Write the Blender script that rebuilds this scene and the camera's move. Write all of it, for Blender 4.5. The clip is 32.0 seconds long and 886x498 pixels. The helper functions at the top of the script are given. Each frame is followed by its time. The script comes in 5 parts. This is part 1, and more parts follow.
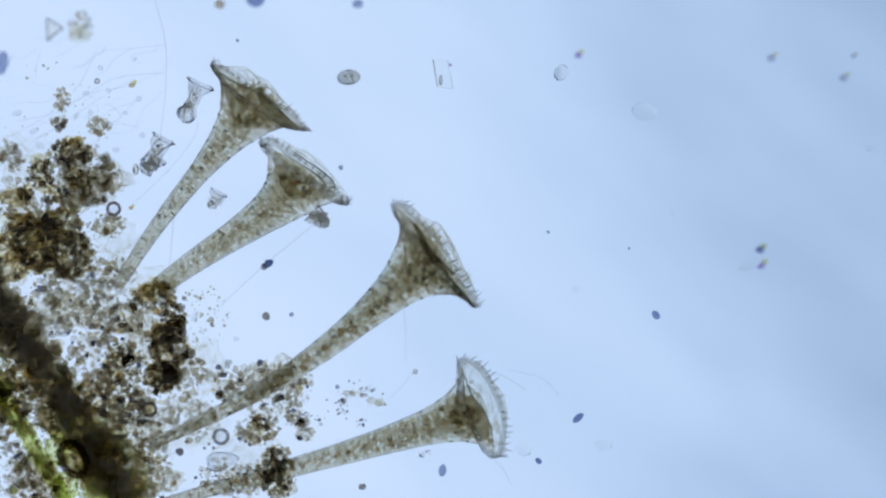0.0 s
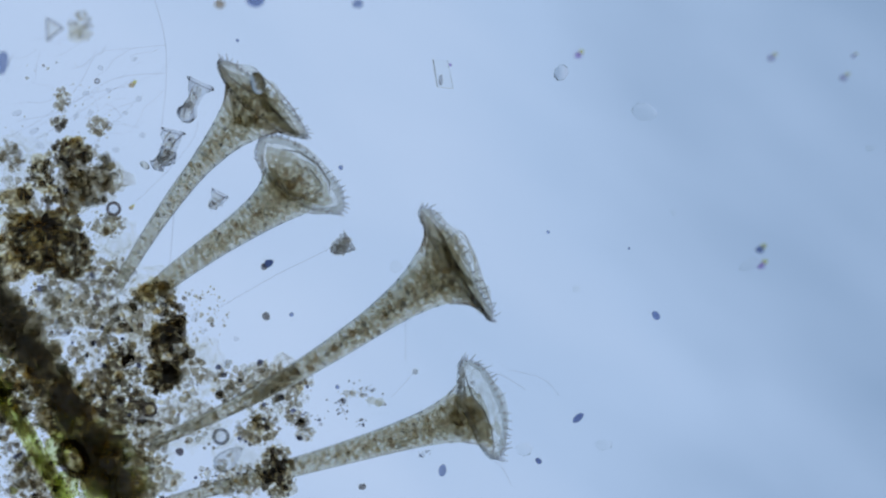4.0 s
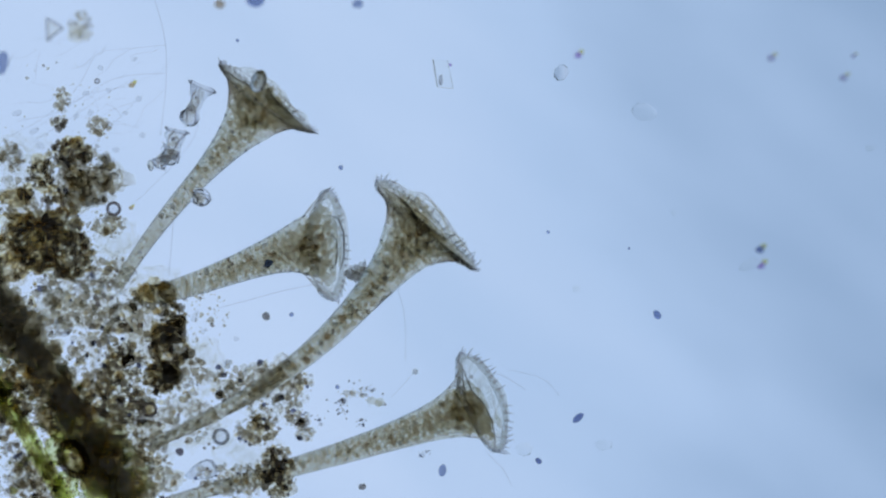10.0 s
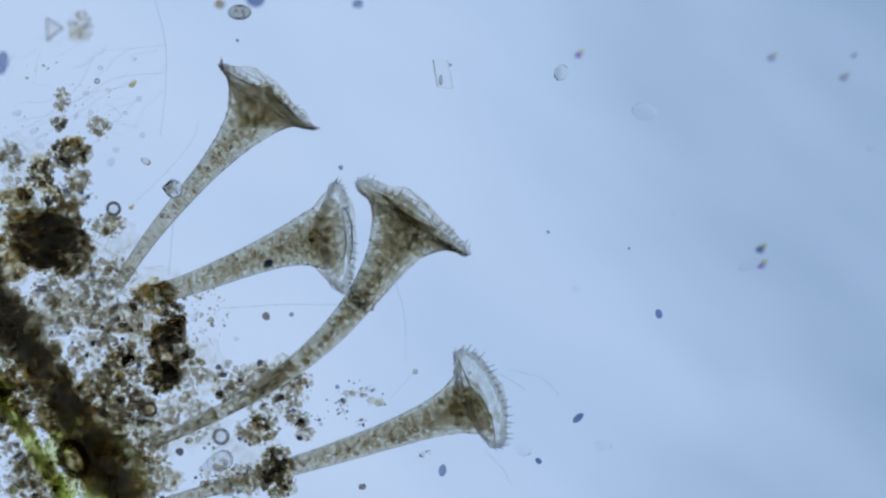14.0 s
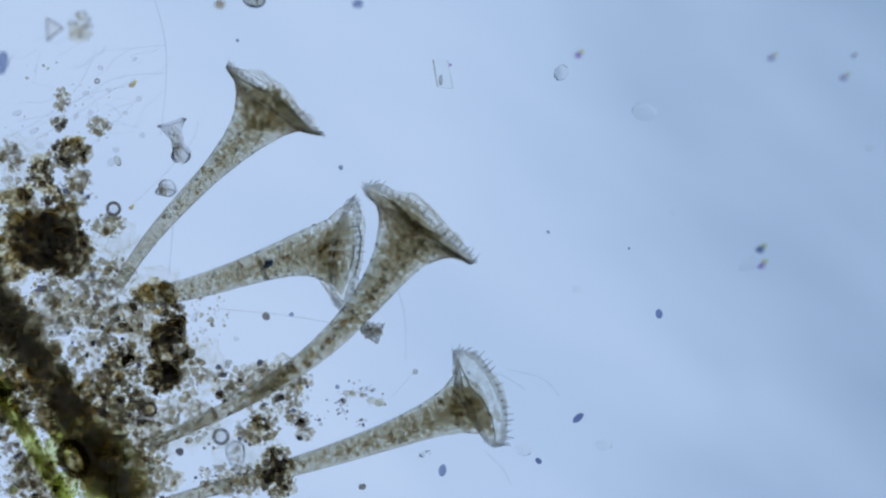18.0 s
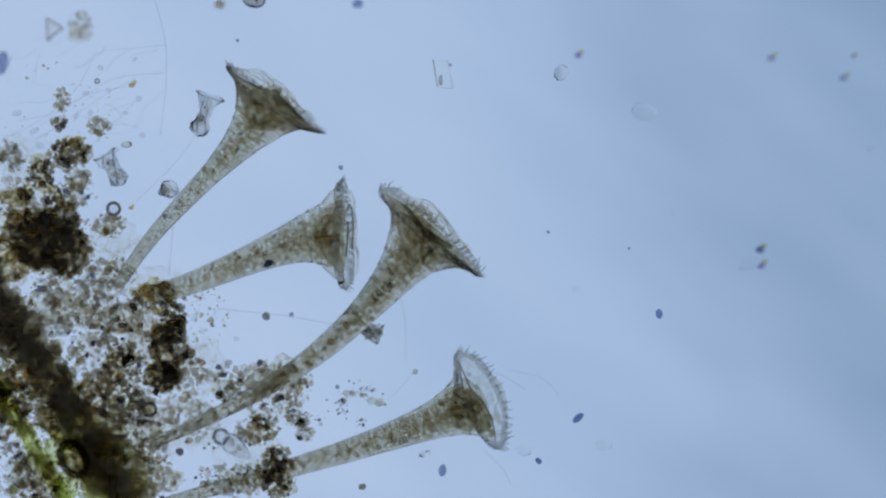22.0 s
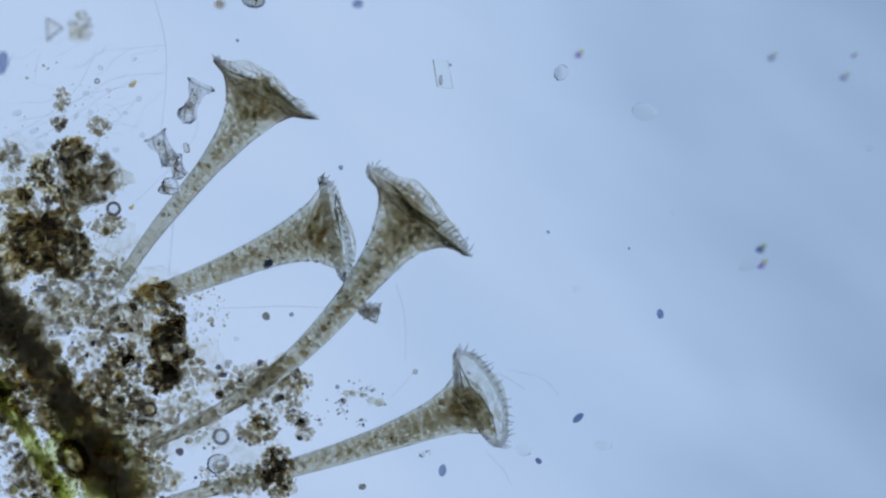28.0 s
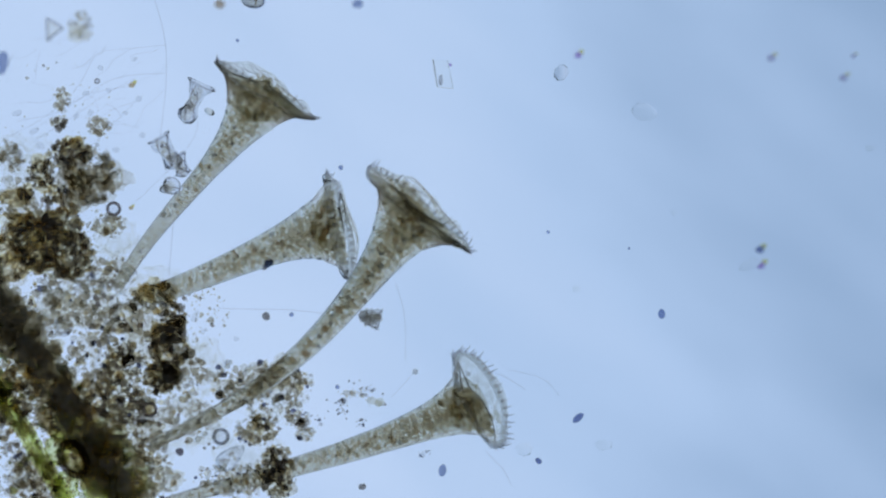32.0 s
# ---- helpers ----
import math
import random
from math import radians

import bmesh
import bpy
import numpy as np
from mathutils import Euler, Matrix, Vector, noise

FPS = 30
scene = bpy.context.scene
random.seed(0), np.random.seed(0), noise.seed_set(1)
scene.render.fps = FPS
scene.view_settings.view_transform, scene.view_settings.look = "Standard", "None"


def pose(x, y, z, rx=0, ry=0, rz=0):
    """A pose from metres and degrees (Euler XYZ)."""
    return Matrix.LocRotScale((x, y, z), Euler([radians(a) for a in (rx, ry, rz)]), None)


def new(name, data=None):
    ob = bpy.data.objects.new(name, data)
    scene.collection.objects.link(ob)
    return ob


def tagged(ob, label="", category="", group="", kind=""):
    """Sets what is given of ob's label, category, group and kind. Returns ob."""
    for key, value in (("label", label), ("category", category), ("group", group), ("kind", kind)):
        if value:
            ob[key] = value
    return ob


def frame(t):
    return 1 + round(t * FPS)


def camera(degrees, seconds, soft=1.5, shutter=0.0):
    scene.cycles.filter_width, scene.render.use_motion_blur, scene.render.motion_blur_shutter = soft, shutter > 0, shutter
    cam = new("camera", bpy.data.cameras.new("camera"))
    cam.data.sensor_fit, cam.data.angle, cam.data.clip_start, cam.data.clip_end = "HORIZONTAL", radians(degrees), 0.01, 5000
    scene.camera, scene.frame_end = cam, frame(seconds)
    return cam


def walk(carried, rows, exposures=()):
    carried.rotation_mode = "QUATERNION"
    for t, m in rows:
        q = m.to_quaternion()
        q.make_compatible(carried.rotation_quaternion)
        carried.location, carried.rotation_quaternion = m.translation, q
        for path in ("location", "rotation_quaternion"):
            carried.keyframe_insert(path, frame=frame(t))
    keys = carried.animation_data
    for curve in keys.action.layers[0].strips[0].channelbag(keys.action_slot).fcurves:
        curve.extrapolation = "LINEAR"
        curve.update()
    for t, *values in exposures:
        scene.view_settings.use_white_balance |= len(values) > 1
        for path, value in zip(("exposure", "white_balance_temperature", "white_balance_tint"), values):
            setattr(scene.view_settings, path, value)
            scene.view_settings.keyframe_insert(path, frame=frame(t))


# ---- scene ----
# A drop of pond water under the microscope, built 1000 times larger: 1 mm here is 1 micrometre there.
HIGH = 0.784 / math.tan(radians(6))
cam = camera(12, 32.0, 2.3)
cam.data.dof.use_dof = True
cam.data.dof.focus_distance = HIGH - 0.1
cam.data.dof.aperture_fstop = 1.3
walk(cam, [(0.0, pose(0, 0, HIGH)), (32.0, pose(0, 0, HIGH))],
     [(0.0, 0.33, 6750, 10), (0.5, -0.02, 6620, 10), (1.0, -0.27, 6500, 10), (1.5, -0.17, 6500, 10), (2.0, -0.07, 6500, 10), (3.0, 0.00, 6500, 10),
      (6.0, -0.01, 6500, 10), (9.0, 0.03, 6500, 10), (10.0, 0.09, 6500, 10), (11.0, 0.05, 6500, 10), (14.0, 0.05, 6500, 10), (20.0, 0.03, 6500, 10),
      (21.0, -0.10, 6500, 10), (22.0, -0.14, 6500, 10), (22.5, 0.09, 6500, 10), (23.0, 0.08, 6500, 10), (24.0, -0.04, 6500, 10), (25.0, -0.06, 6500, 10),
      (28.0, 0.01, 6500, 10), (29.0, -0.15, 6500, 10), (30.0, 0.06, 6500, 10), (31.0, 0.03, 6500, 10), (32.0, 0.11, 6500, 10)])
scene.cycles.max_bounces = 40
scene.cycles.transmission_bounces = 40
scene.cycles.transparent_max_bounces = 160

S = 0.001                       # one micrometre
UP = Vector((0, 0, 1))


def P(x, y, z=0.0):
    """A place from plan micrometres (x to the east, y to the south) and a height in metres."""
    k = (HIGH - z) / HIGH * S
    return Vector(((x - 784) * k, (441 - y) * k, z))


# ---- world and light ----
world = bpy.data.worlds.new("ambient_fill")
scene.world = world
world.use_nodes = True
# Even bluish fill with no seen source, added to lift the dark heaps.
world.node_tree.nodes["Background"].inputs[0].default_value = (0.075, 0.09, 0.11, 1)


# ---- materials ----
def material(name):
    m = bpy.data.materials.new(name)
    m.use_nodes = True
    m.node_tree.nodes.clear()
    return m, m.node_tree.nodes, m.node_tree.links


def node(nodes, kind, **values):
    n = nodes.new(kind)
    for key, value in values.items():
        n.inputs[key.replace("_", " ")].default_value = value
    return n


def ramp(nodes, *stops):
    n = nodes.new("ShaderNodeValToRGB")
    e = n.color_ramp.elements
    while len(e) < len(stops):
        e.new(0.5)
    for k, (place, colour) in enumerate(stops):
        e[k].position, e[k].color = place, (*colour, 1)
    return n


def clear_matter(name, thin, thick, scale, ior=1.12, low=0.35, high=0.65, stretch=(1, 1, 1), gloss=0.04, rest=False):
    """Living, see-through matter: light bends in it and is tinted by uneven stuff at two scales."""
    m, nodes, links = material(name)
    co = nodes.new("ShaderNodeTexCoord")
    mp = nodes.new("ShaderNodeMapping")
    mp.inputs["Scale"].default_value = stretch
    if rest:
        co = nodes.new("ShaderNodeAttribute")
        co.attribute_name = "rest"
    links.new(co.outputs["Vector" if rest else "Object"], mp.inputs["Vector"])
    a = node(nodes, "ShaderNodeTexNoise", Scale=scale, Detail=4.0, Roughness=0.65)
    b = node(nodes, "ShaderNodeTexNoise", Scale=scale * 0.22, Detail=2.0)
    links.new(mp.outputs[0], a.inputs["Vector"])
    links.new(mp.outputs[0], b.inputs["Vector"])
    mid = nodes.new("ShaderNodeMath")
    mid.operation = "MULTIPLY_ADD"
    mid.inputs[1].default_value = 0.55
    links.new(a.outputs["Fac"], mid.inputs[0])
    half = nodes.new("ShaderNodeMath")
    half.operation = "MULTIPLY"
    half.inputs[1].default_value = 0.45
    links.new(b.outputs["Fac"], half.inputs[0])
    links.new(half.outputs[0], mid.inputs[2])
    r = ramp(nodes, (low, thin), (high, thick))
    links.new(mid.outputs[0], r.inputs[0])
    ref = node(nodes, "ShaderNodeBsdfRefraction", IOR=ior, Roughness=0.0)
    links.new(r.outputs[0], ref.inputs["Color"])
    shine = node(nodes, "ShaderNodeBsdfGlossy", Roughness=0.2)
    mix = nodes.new("ShaderNodeMixShader")
    mix.inputs[0].default_value = gloss
    out = nodes.new("ShaderNodeOutputMaterial")
    links.new(ref.outputs[0], mix.inputs[1])
    links.new(shine.outputs[0], mix.inputs[2])
    links.new(mix.outputs[0], out.inputs[0])
    return m


def grain_matter(name, colours, source="island", solid=0.25, scale=90.0, uneven=0.84, dull=0.0):
    """Grains that let tinted light through; each takes one of the colours by chance."""
    m, nodes, links = material(name)
    if source == "island":
        pick = nodes.new("ShaderNodeNewGeometry").outputs["Random Per Island"]
    else:
        pick = nodes.new("ShaderNodeObjectInfo").outputs["Random"]
    r = ramp(nodes, *[(k / len(colours), c) for k, c in enumerate(colours)])
    r.color_ramp.interpolation = "CONSTANT"
    links.new(pick, r.inputs[0])
    co = nodes.new("ShaderNodeTexCoord")
    a = node(nodes, "ShaderNodeTexNoise", Scale=scale, Detail=4.0, Roughness=0.7)
    links.new(co.outputs["Object"], a.inputs["Vector"])
    shade = ramp(nodes, (0.3, (uneven, uneven - 0.02, uneven - 0.04)), (0.7, (1, 1, 1)))
    links.new(a.outputs["Fac"], shade.inputs[0])
    mul = nodes.new("ShaderNodeMix")
    mul.data_type, mul.blend_type = "RGBA", "MULTIPLY"
    mul.inputs["Factor"].default_value = 1.0
    links.new(r.outputs[0], mul.inputs[6])
    links.new(shade.outputs[0], mul.inputs[7])
    clear = nodes.new("ShaderNodeBsdfTransparent")
    body = nodes.new("ShaderNodeBsdfTranslucent")
    links.new(mul.outputs[2], clear.inputs[0])
    links.new(mul.outputs[2], body.inputs[0])
    mix = nodes.new("ShaderNodeMixShader")
    mix.inputs[0].default_value = solid
    out = nodes.new("ShaderNodeOutputMaterial")
    links.new(clear.outputs[0], mix.inputs[1])
    links.new(body.outputs[0], mix.inputs[2])
    last = mix
    # Matt share catches the added fill, standing in for veiling glare.
    if dull:
        skin = nodes.new("ShaderNodeBsdfDiffuse")
        links.new(mul.outputs[2], skin.inputs[0])
        last = nodes.new("ShaderNodeMixShader")
        last.inputs[0].default_value = dull
        links.new(mix.outputs[0], last.inputs[1])
        links.new(skin.outputs[0], last.inputs[2])
    links.new(last.outputs[0], out.inputs[0])
    return m


def cloud_matter(name, stops, scale, fine=0.72, solid=0.0):
    """Soft rotten stuff without a clean surface: light goes through and is tinted unevenly."""
    m, nodes, links = material(name)
    co = nodes.new("ShaderNodeTexCoord")
    a = node(nodes, "ShaderNodeTexNoise", Scale=scale, Detail=6.0, Roughness=fine, Distortion=0.4)
    links.new(co.outputs["Object"], a.inputs["Vector"])
    r = ramp(nodes, *stops)
    links.new(a.outputs["Fac"], r.inputs[0])
    clear = nodes.new("ShaderNodeBsdfTransparent")
    body = nodes.new("ShaderNodeBsdfTranslucent")
    links.new(r.outputs[0], clear.inputs[0])
    links.new(r.outputs[0], body.inputs[0])
    mix = nodes.new("ShaderNodeMixShader")
    mix.inputs[0].default_value = solid
    out = nodes.new("ShaderNodeOutputMaterial")
    links.new(clear.outputs[0], mix.inputs[1])
    links.new(body.outputs[0], mix.inputs[2])
    links.new(mix.outputs[0], out.inputs[0])
    return m


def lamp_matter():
    """The frosted diffuser over the microscope's lamp: glow painted bright to the west, with uneven diagonal bands."""
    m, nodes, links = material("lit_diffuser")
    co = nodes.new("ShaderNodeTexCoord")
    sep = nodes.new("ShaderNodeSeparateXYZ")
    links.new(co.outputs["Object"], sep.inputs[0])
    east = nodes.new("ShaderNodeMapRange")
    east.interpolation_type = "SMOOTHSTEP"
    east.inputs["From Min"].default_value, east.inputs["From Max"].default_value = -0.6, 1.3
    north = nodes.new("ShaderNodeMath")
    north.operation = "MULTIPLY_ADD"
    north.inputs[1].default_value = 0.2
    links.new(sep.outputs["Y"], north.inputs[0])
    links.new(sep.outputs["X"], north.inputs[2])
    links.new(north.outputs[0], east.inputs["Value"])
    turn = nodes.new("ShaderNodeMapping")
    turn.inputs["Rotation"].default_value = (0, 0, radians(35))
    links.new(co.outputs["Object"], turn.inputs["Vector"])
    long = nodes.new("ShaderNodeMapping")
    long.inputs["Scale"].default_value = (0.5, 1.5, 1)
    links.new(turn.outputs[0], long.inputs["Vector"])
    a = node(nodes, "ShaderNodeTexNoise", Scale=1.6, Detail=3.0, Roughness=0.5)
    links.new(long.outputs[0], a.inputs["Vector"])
    # Uneven illumination of the field, put into the glow as soft bands.
    banding = nodes.new("ShaderNodeMapRange")
    banding.inputs["From Min"].default_value, banding.inputs["From Max"].default_value = 0.35, 0.7
    banding.inputs["To Min"].default_value, banding.inputs["To Max"].default_value = -0.1, 0.3
    links.new(a.outputs["Fac"], banding.inputs["Value"])
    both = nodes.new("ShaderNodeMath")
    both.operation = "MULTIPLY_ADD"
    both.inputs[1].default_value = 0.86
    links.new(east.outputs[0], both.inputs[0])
    links.new(banding.outputs[0], both.inputs[2])
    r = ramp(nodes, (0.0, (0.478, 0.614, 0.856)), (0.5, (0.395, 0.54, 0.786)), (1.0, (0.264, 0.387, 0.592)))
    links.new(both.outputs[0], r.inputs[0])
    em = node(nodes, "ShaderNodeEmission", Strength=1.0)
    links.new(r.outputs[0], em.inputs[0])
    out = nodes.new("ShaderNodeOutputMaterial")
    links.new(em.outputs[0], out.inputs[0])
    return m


def slide_matter():
    m, nodes, links = material("slide_glass")
    clear = nodes.new("ShaderNodeBsdfTransparent")
    clear.inputs[0].default_value = (0.99, 0.995, 0.995, 1)
    shine = node(nodes, "ShaderNodeBsdfGlossy", Roughness=0.05)
    fr = node(nodes, "ShaderNodeFresnel", IOR=1.15)
    mix = nodes.new("ShaderNodeMixShader")
    out = nodes.new("ShaderNodeOutputMaterial")
    links.new(fr.outputs[0], mix.inputs[0])
    links.new(clear.outputs[0], mix.inputs[1])
    links.new(shine.outputs[0], mix.inputs[2])
    links.new(mix.outputs[0], out.inputs[0])
    return m


CORTEX = [clear_matter("cell_cortex", (0.895, 0.879, 0.813), (0.845, 0.826, 0.746), 60, n, 0.38, 0.66, (1, 1, 0.35), rest=True) for n in (1.04, 1.07, 1.1, 1.12)]
BELLWALL = cloud_matter("bell_cortex", ((0.4, (0.935, 0.924, 0.88)), (0.5, (0.91, 0.896, 0.84)), (0.6, (0.88, 0.863, 0.8))), 40)
CLEARWALL = cloud_matter("clear_bell_cortex", ((0.4, (0.97, 0.965, 0.945)), (0.5, (0.95, 0.942, 0.91)), (0.6, (0.925, 0.914, 0.87))), 40)
STRIPE = grain_matter("skin_row", [(0.93, 0.925, 0.91), (0.91, 0.905, 0.895), (0.95, 0.945, 0.935), (0.92, 0.915, 0.91)], solid=0.0, uneven=0.97)
PLASM = grain_matter("endoplasm", [(0.974, 0.973, 0.954), (0.97, 0.968, 0.944), (0.981, 0.98, 0.968), (0.965, 0.96, 0.932), (0.976, 0.976, 0.96), (0.966, 0.966, 0.95),
                                   (0.985, 0.985, 0.978), (0.969, 0.97, 0.96)], solid=0.02, uneven=0.985)
HEART = cloud_matter("plasm_body", ((0.36, (0.9, 0.892, 0.85)), (0.5, (0.845, 0.833, 0.78)), (0.64, (0.77, 0.755, 0.7))), 30, 0.6)
FIELD = cloud_matter("frontal_field", ((0.4, (0.985, 0.98, 0.96)), (0.5, (0.95, 0.94, 0.905)), (0.6, (0.86, 0.85, 0.8))), 50)
BAND = clear_matter("membranelle_band", (0.94, 0.94, 0.93), (0.84, 0.84, 0.82), 160, 1.02)
FOLD = clear_matter("adoral_fold", (0.64, 0.62, 0.57), (0.44, 0.42, 0.38), 90, 1.01)
CILIA = clear_matter("cilia", (0.9, 0.89, 0.88), (0.78, 0.77, 0.76), 120, 1.05)
FILM = clear_matter("cell_film", (0.95, 0.95, 0.945), (0.83, 0.83, 0.835), 110, 1.045, gloss=0.01)
CUP = clear_matter("clear_cup", (0.985, 0.985, 0.985), (0.9, 0.9, 0.9), 90, 1.035)
CRYSTAL = clear_matter("crystal", (1.0, 1.0, 0.99), (0.98, 0.98, 0.97), 60, 1.03, gloss=0.0)
CLEARFILM = clear_matter("clear_film", (0.97, 0.97, 0.965), (0.9, 0.9, 0.905), 70, 1.06, gloss=0.01)
PALE = clear_matter("pale_cell", (1.0, 1.0, 0.995), (0.965, 0.965, 0.965), 60, 1.015, gloss=0.0)
THREAD = clear_matter("thread", (0.975, 0.975, 0.98), (0.925, 0.925, 0.94), 60, 1.015)
GRANULES = grain_matter("food_granules", [(0.887, 0.836, 0.717), (0.934, 0.917, 0.858), (0.806, 0.738, 0.636), (0.869, 0.865, 0.852), (0.948, 0.944, 0.914),
                                          (0.968, 0.964, 0.943), (0.753, 0.719, 0.668), (0.858, 0.807, 0.705), (0.811, 0.82, 0.829), (0.946, 0.928, 0.886)], solid=0.03, uneven=0.95)
VACUOLE = grain_matter("food_vacuole", [(0.797, 0.778, 0.705), (0.739, 0.729, 0.702), (0.853, 0.788, 0.669), (0.7, 0.7, 0.7), (0.792, 0.709, 0.589)], "object", solid=0.04, uneven=0.93)
DROPLET = clear_matter("fat_droplet", (0.99, 0.99, 0.97), (0.92, 0.91, 0.86), 120, 1.09)
DETRITUS = grain_matter("detritus", [(0.91, 0.88, 0.8), (0.95, 0.94, 0.9), (0.83, 0.79, 0.7), (0.96, 0.95, 0.92),
                                     (0.91, 0.87, 0.76), (0.94, 0.92, 0.87), (0.87, 0.84, 0.77), (0.7, 0.66, 0.61)], solid=0.05)
HUMUS = grain_matter("humus", [(0.9, 0.87, 0.79), (0.95, 0.92, 0.82), (0.81, 0.78, 0.71), (0.96, 0.94, 0.86),
                               (0.88, 0.85, 0.77), (0.92, 0.91, 0.88), (0.68, 0.65, 0.6), (0.92, 0.87, 0.72)], solid=0.04, dull=0.08)
SAND = clear_matter("clear_sand", (0.97, 0.96, 0.94), (0.8, 0.78, 0.72), 120, 1.14)
CRUMB = grain_matter("humus_crumb", [(0.932, 0.916, 0.864), (0.905, 0.885, 0.827), (0.95, 0.935, 0.891), (0.873, 0.858, 0.809), (0.928, 0.919, 0.878), (0.91, 0.891, 0.818)], solid=0.03, uneven=0.95, dull=0.07)
PALECRUMB = grain_matter("pale_crumb", [(0.955, 0.95, 0.925), (0.93, 0.92, 0.88), (0.97, 0.967, 0.955), (0.9, 0.89, 0.86), (0.945, 0.943, 0.933), (0.87, 0.865, 0.85)], solid=0.03, uneven=0.95)
AMBERCRUMB = grain_matter("amber_crumb", [(0.95, 0.92, 0.82), (0.93, 0.885, 0.76), (0.96, 0.94, 0.87), (0.91, 0.86, 0.75)], solid=0.03, uneven=0.95)
BLACKCRUMB = grain_matter("black_crumb", [(0.9, 0.887, 0.836), (0.864, 0.855, 0.809), (0.919, 0.896, 0.827), (0.873, 0.873, 0.836)], solid=0.05, uneven=0.94, dull=0.05)
GREENCRUMB = grain_matter("green_crumb", [(0.91, 0.92, 0.78), (0.88, 0.89, 0.76), (0.92, 0.915, 0.82), (0.86, 0.865, 0.76)], solid=0.03, uneven=0.94, dull=0.04)
GREYFILM = clear_matter("grey_film", (0.78, 0.78, 0.78), (0.42, 0.42, 0.42), 90, 1.12)
SILT = grain_matter("dark_silt", [(0.62, 0.62, 0.63), (0.52, 0.53, 0.57), (0.78, 0.77, 0.76), (0.9, 0.9, 0.9)], solid=0.05)
DARKBLUE = grain_matter("dark_blue_grain", [(0.3, 0.36, 0.52), (0.34, 0.4, 0.55)], "object", solid=0.1)
PEBBLE = grain_matter("loose_grain", [(0.55, 0.48, 0.4), (0.62, 0.6, 0.58), (0.42, 0.4, 0.42), (0.7, 0.66, 0.6)], "object", solid=0.12)
BLUE = grain_matter("blue_grain", [(0.6, 0.66, 0.83), (0.67, 0.72, 0.85), (0.53, 0.58, 0.75)], "object", solid=0.1)
SWIMMER = clear_matter("swimmer_film", (0.98, 0.97, 0.93), (0.84, 0.82, 0.76), 90, 1.25, gloss=0.0)
KIDNEY = clear_matter("kidney_film", (0.84, 0.835, 0.8), (0.66, 0.65, 0.62), 90, 1.22, gloss=0.0)
# Lens colour fringing of the spores, put into tints: amber and violet.
GOLD = grain_matter("amber_edge", [(0.99, 0.95, 0.6), (0.99, 0.93, 0.55)], "object", solid=0.05)
PALEGOLD = grain_matter("pale_amber_fringe", [(0.97, 0.95, 0.84), (0.97, 0.94, 0.82)], "object", solid=0.03, uneven=0.95)
VIOLET = grain_matter("violet_grain", [(0.8, 0.68, 0.9), (0.78, 0.7, 0.93)], "object", solid=0.05)
FAINTRUST = grain_matter("faint_grain", [(0.89, 0.85, 0.93), (0.88, 0.86, 0.93)], "object", solid=0.05)
RUST = grain_matter("rust_grain", [(0.85, 0.75, 0.58), (0.82, 0.74, 0.64)], "object", solid=0.08)
MOULD = grain_matter("mould", [(0.74, 0.71, 0.62), (0.84, 0.8, 0.68), (0.6, 0.57, 0.5), (0.8, 0.72, 0.54), (0.7, 0.72, 0.56)], solid=0.04)
ROT = cloud_matter("humus_mass", ((0.33, (0.965, 0.958, 0.93)), (0.47, (0.9, 0.883, 0.825)), (0.58, (0.82, 0.802, 0.745)), (0.7, (0.68, 0.662, 0.62))), 34)
GOLDMASS = cloud_matter("golden_humus", ((0.36, (0.98, 0.965, 0.905)), (0.47, (0.95, 0.912, 0.8)), (0.56, (0.88, 0.828, 0.69)), (0.66, (0.71, 0.66, 0.565))), 36)
AMBER = cloud_matter("amber_mass", ((0.33, (0.98, 0.972, 0.945)), (0.47, (0.945, 0.925, 0.868)), (0.58, (0.875, 0.85, 0.785)), (0.7, (0.72, 0.695, 0.645))), 40)
SLIME = cloud_matter("slime_film", ((0.36, (0.985, 0.98, 0.965)), (0.47, (0.955, 0.945, 0.915)), (0.58, (0.9, 0.88, 0.84)), (0.7, (0.76, 0.73, 0.69))), 48)
SLIMEFILM = cloud_matter("thin_slime", ((0.38, (0.997, 0.996, 0.992)), (0.5, (0.98, 0.976, 0.963)), (0.6, (0.955, 0.949, 0.93)), (0.7, (0.9, 0.89, 0.865))), 34)
GREYCLOUD = cloud_matter("grey_cell", ((0.36, (0.93, 0.925, 0.9)), (0.5, (0.82, 0.805, 0.775)), (0.64, (0.66, 0.645, 0.615))), 90)
SKIN = cloud_matter("stem_skin_rot", ((0.38, (0.94, 0.915, 0.84)), (0.48, (0.845, 0.822, 0.758)), (0.58, (0.74, 0.722, 0.676))), 15, 0.55)
OCHRE = cloud_matter("ochre_body", ((0.4, (0.97, 0.92, 0.78)), (0.5, (0.78, 0.72, 0.58)), (0.6, (0.5, 0.46, 0.4))), 60)
LEAFGREEN = cloud_matter("green_tissue", ((0.36, (0.93, 0.93, 0.75)), (0.5, (0.83, 0.843, 0.62)), (0.66, (0.68, 0.7, 0.5))), 40)
WALL = cloud_matter("dark_cell_wall", ((0.4, (0.5, 0.46, 0.44)), (0.62, (0.38, 0.35, 0.34))), 60)
BEAD = grain_matter("dark_bead", [(0.44, 0.46, 0.54), (0.6, 0.57, 0.55), (0.38, 0.4, 0.48), (0.66, 0.62, 0.58), (0.5, 0.52, 0.62)], "object", solid=0.04)
FLASK = clear_matter("flask_film", (0.97, 0.97, 0.965), (0.9, 0.9, 0.905), 90, 1.12, gloss=0.0)
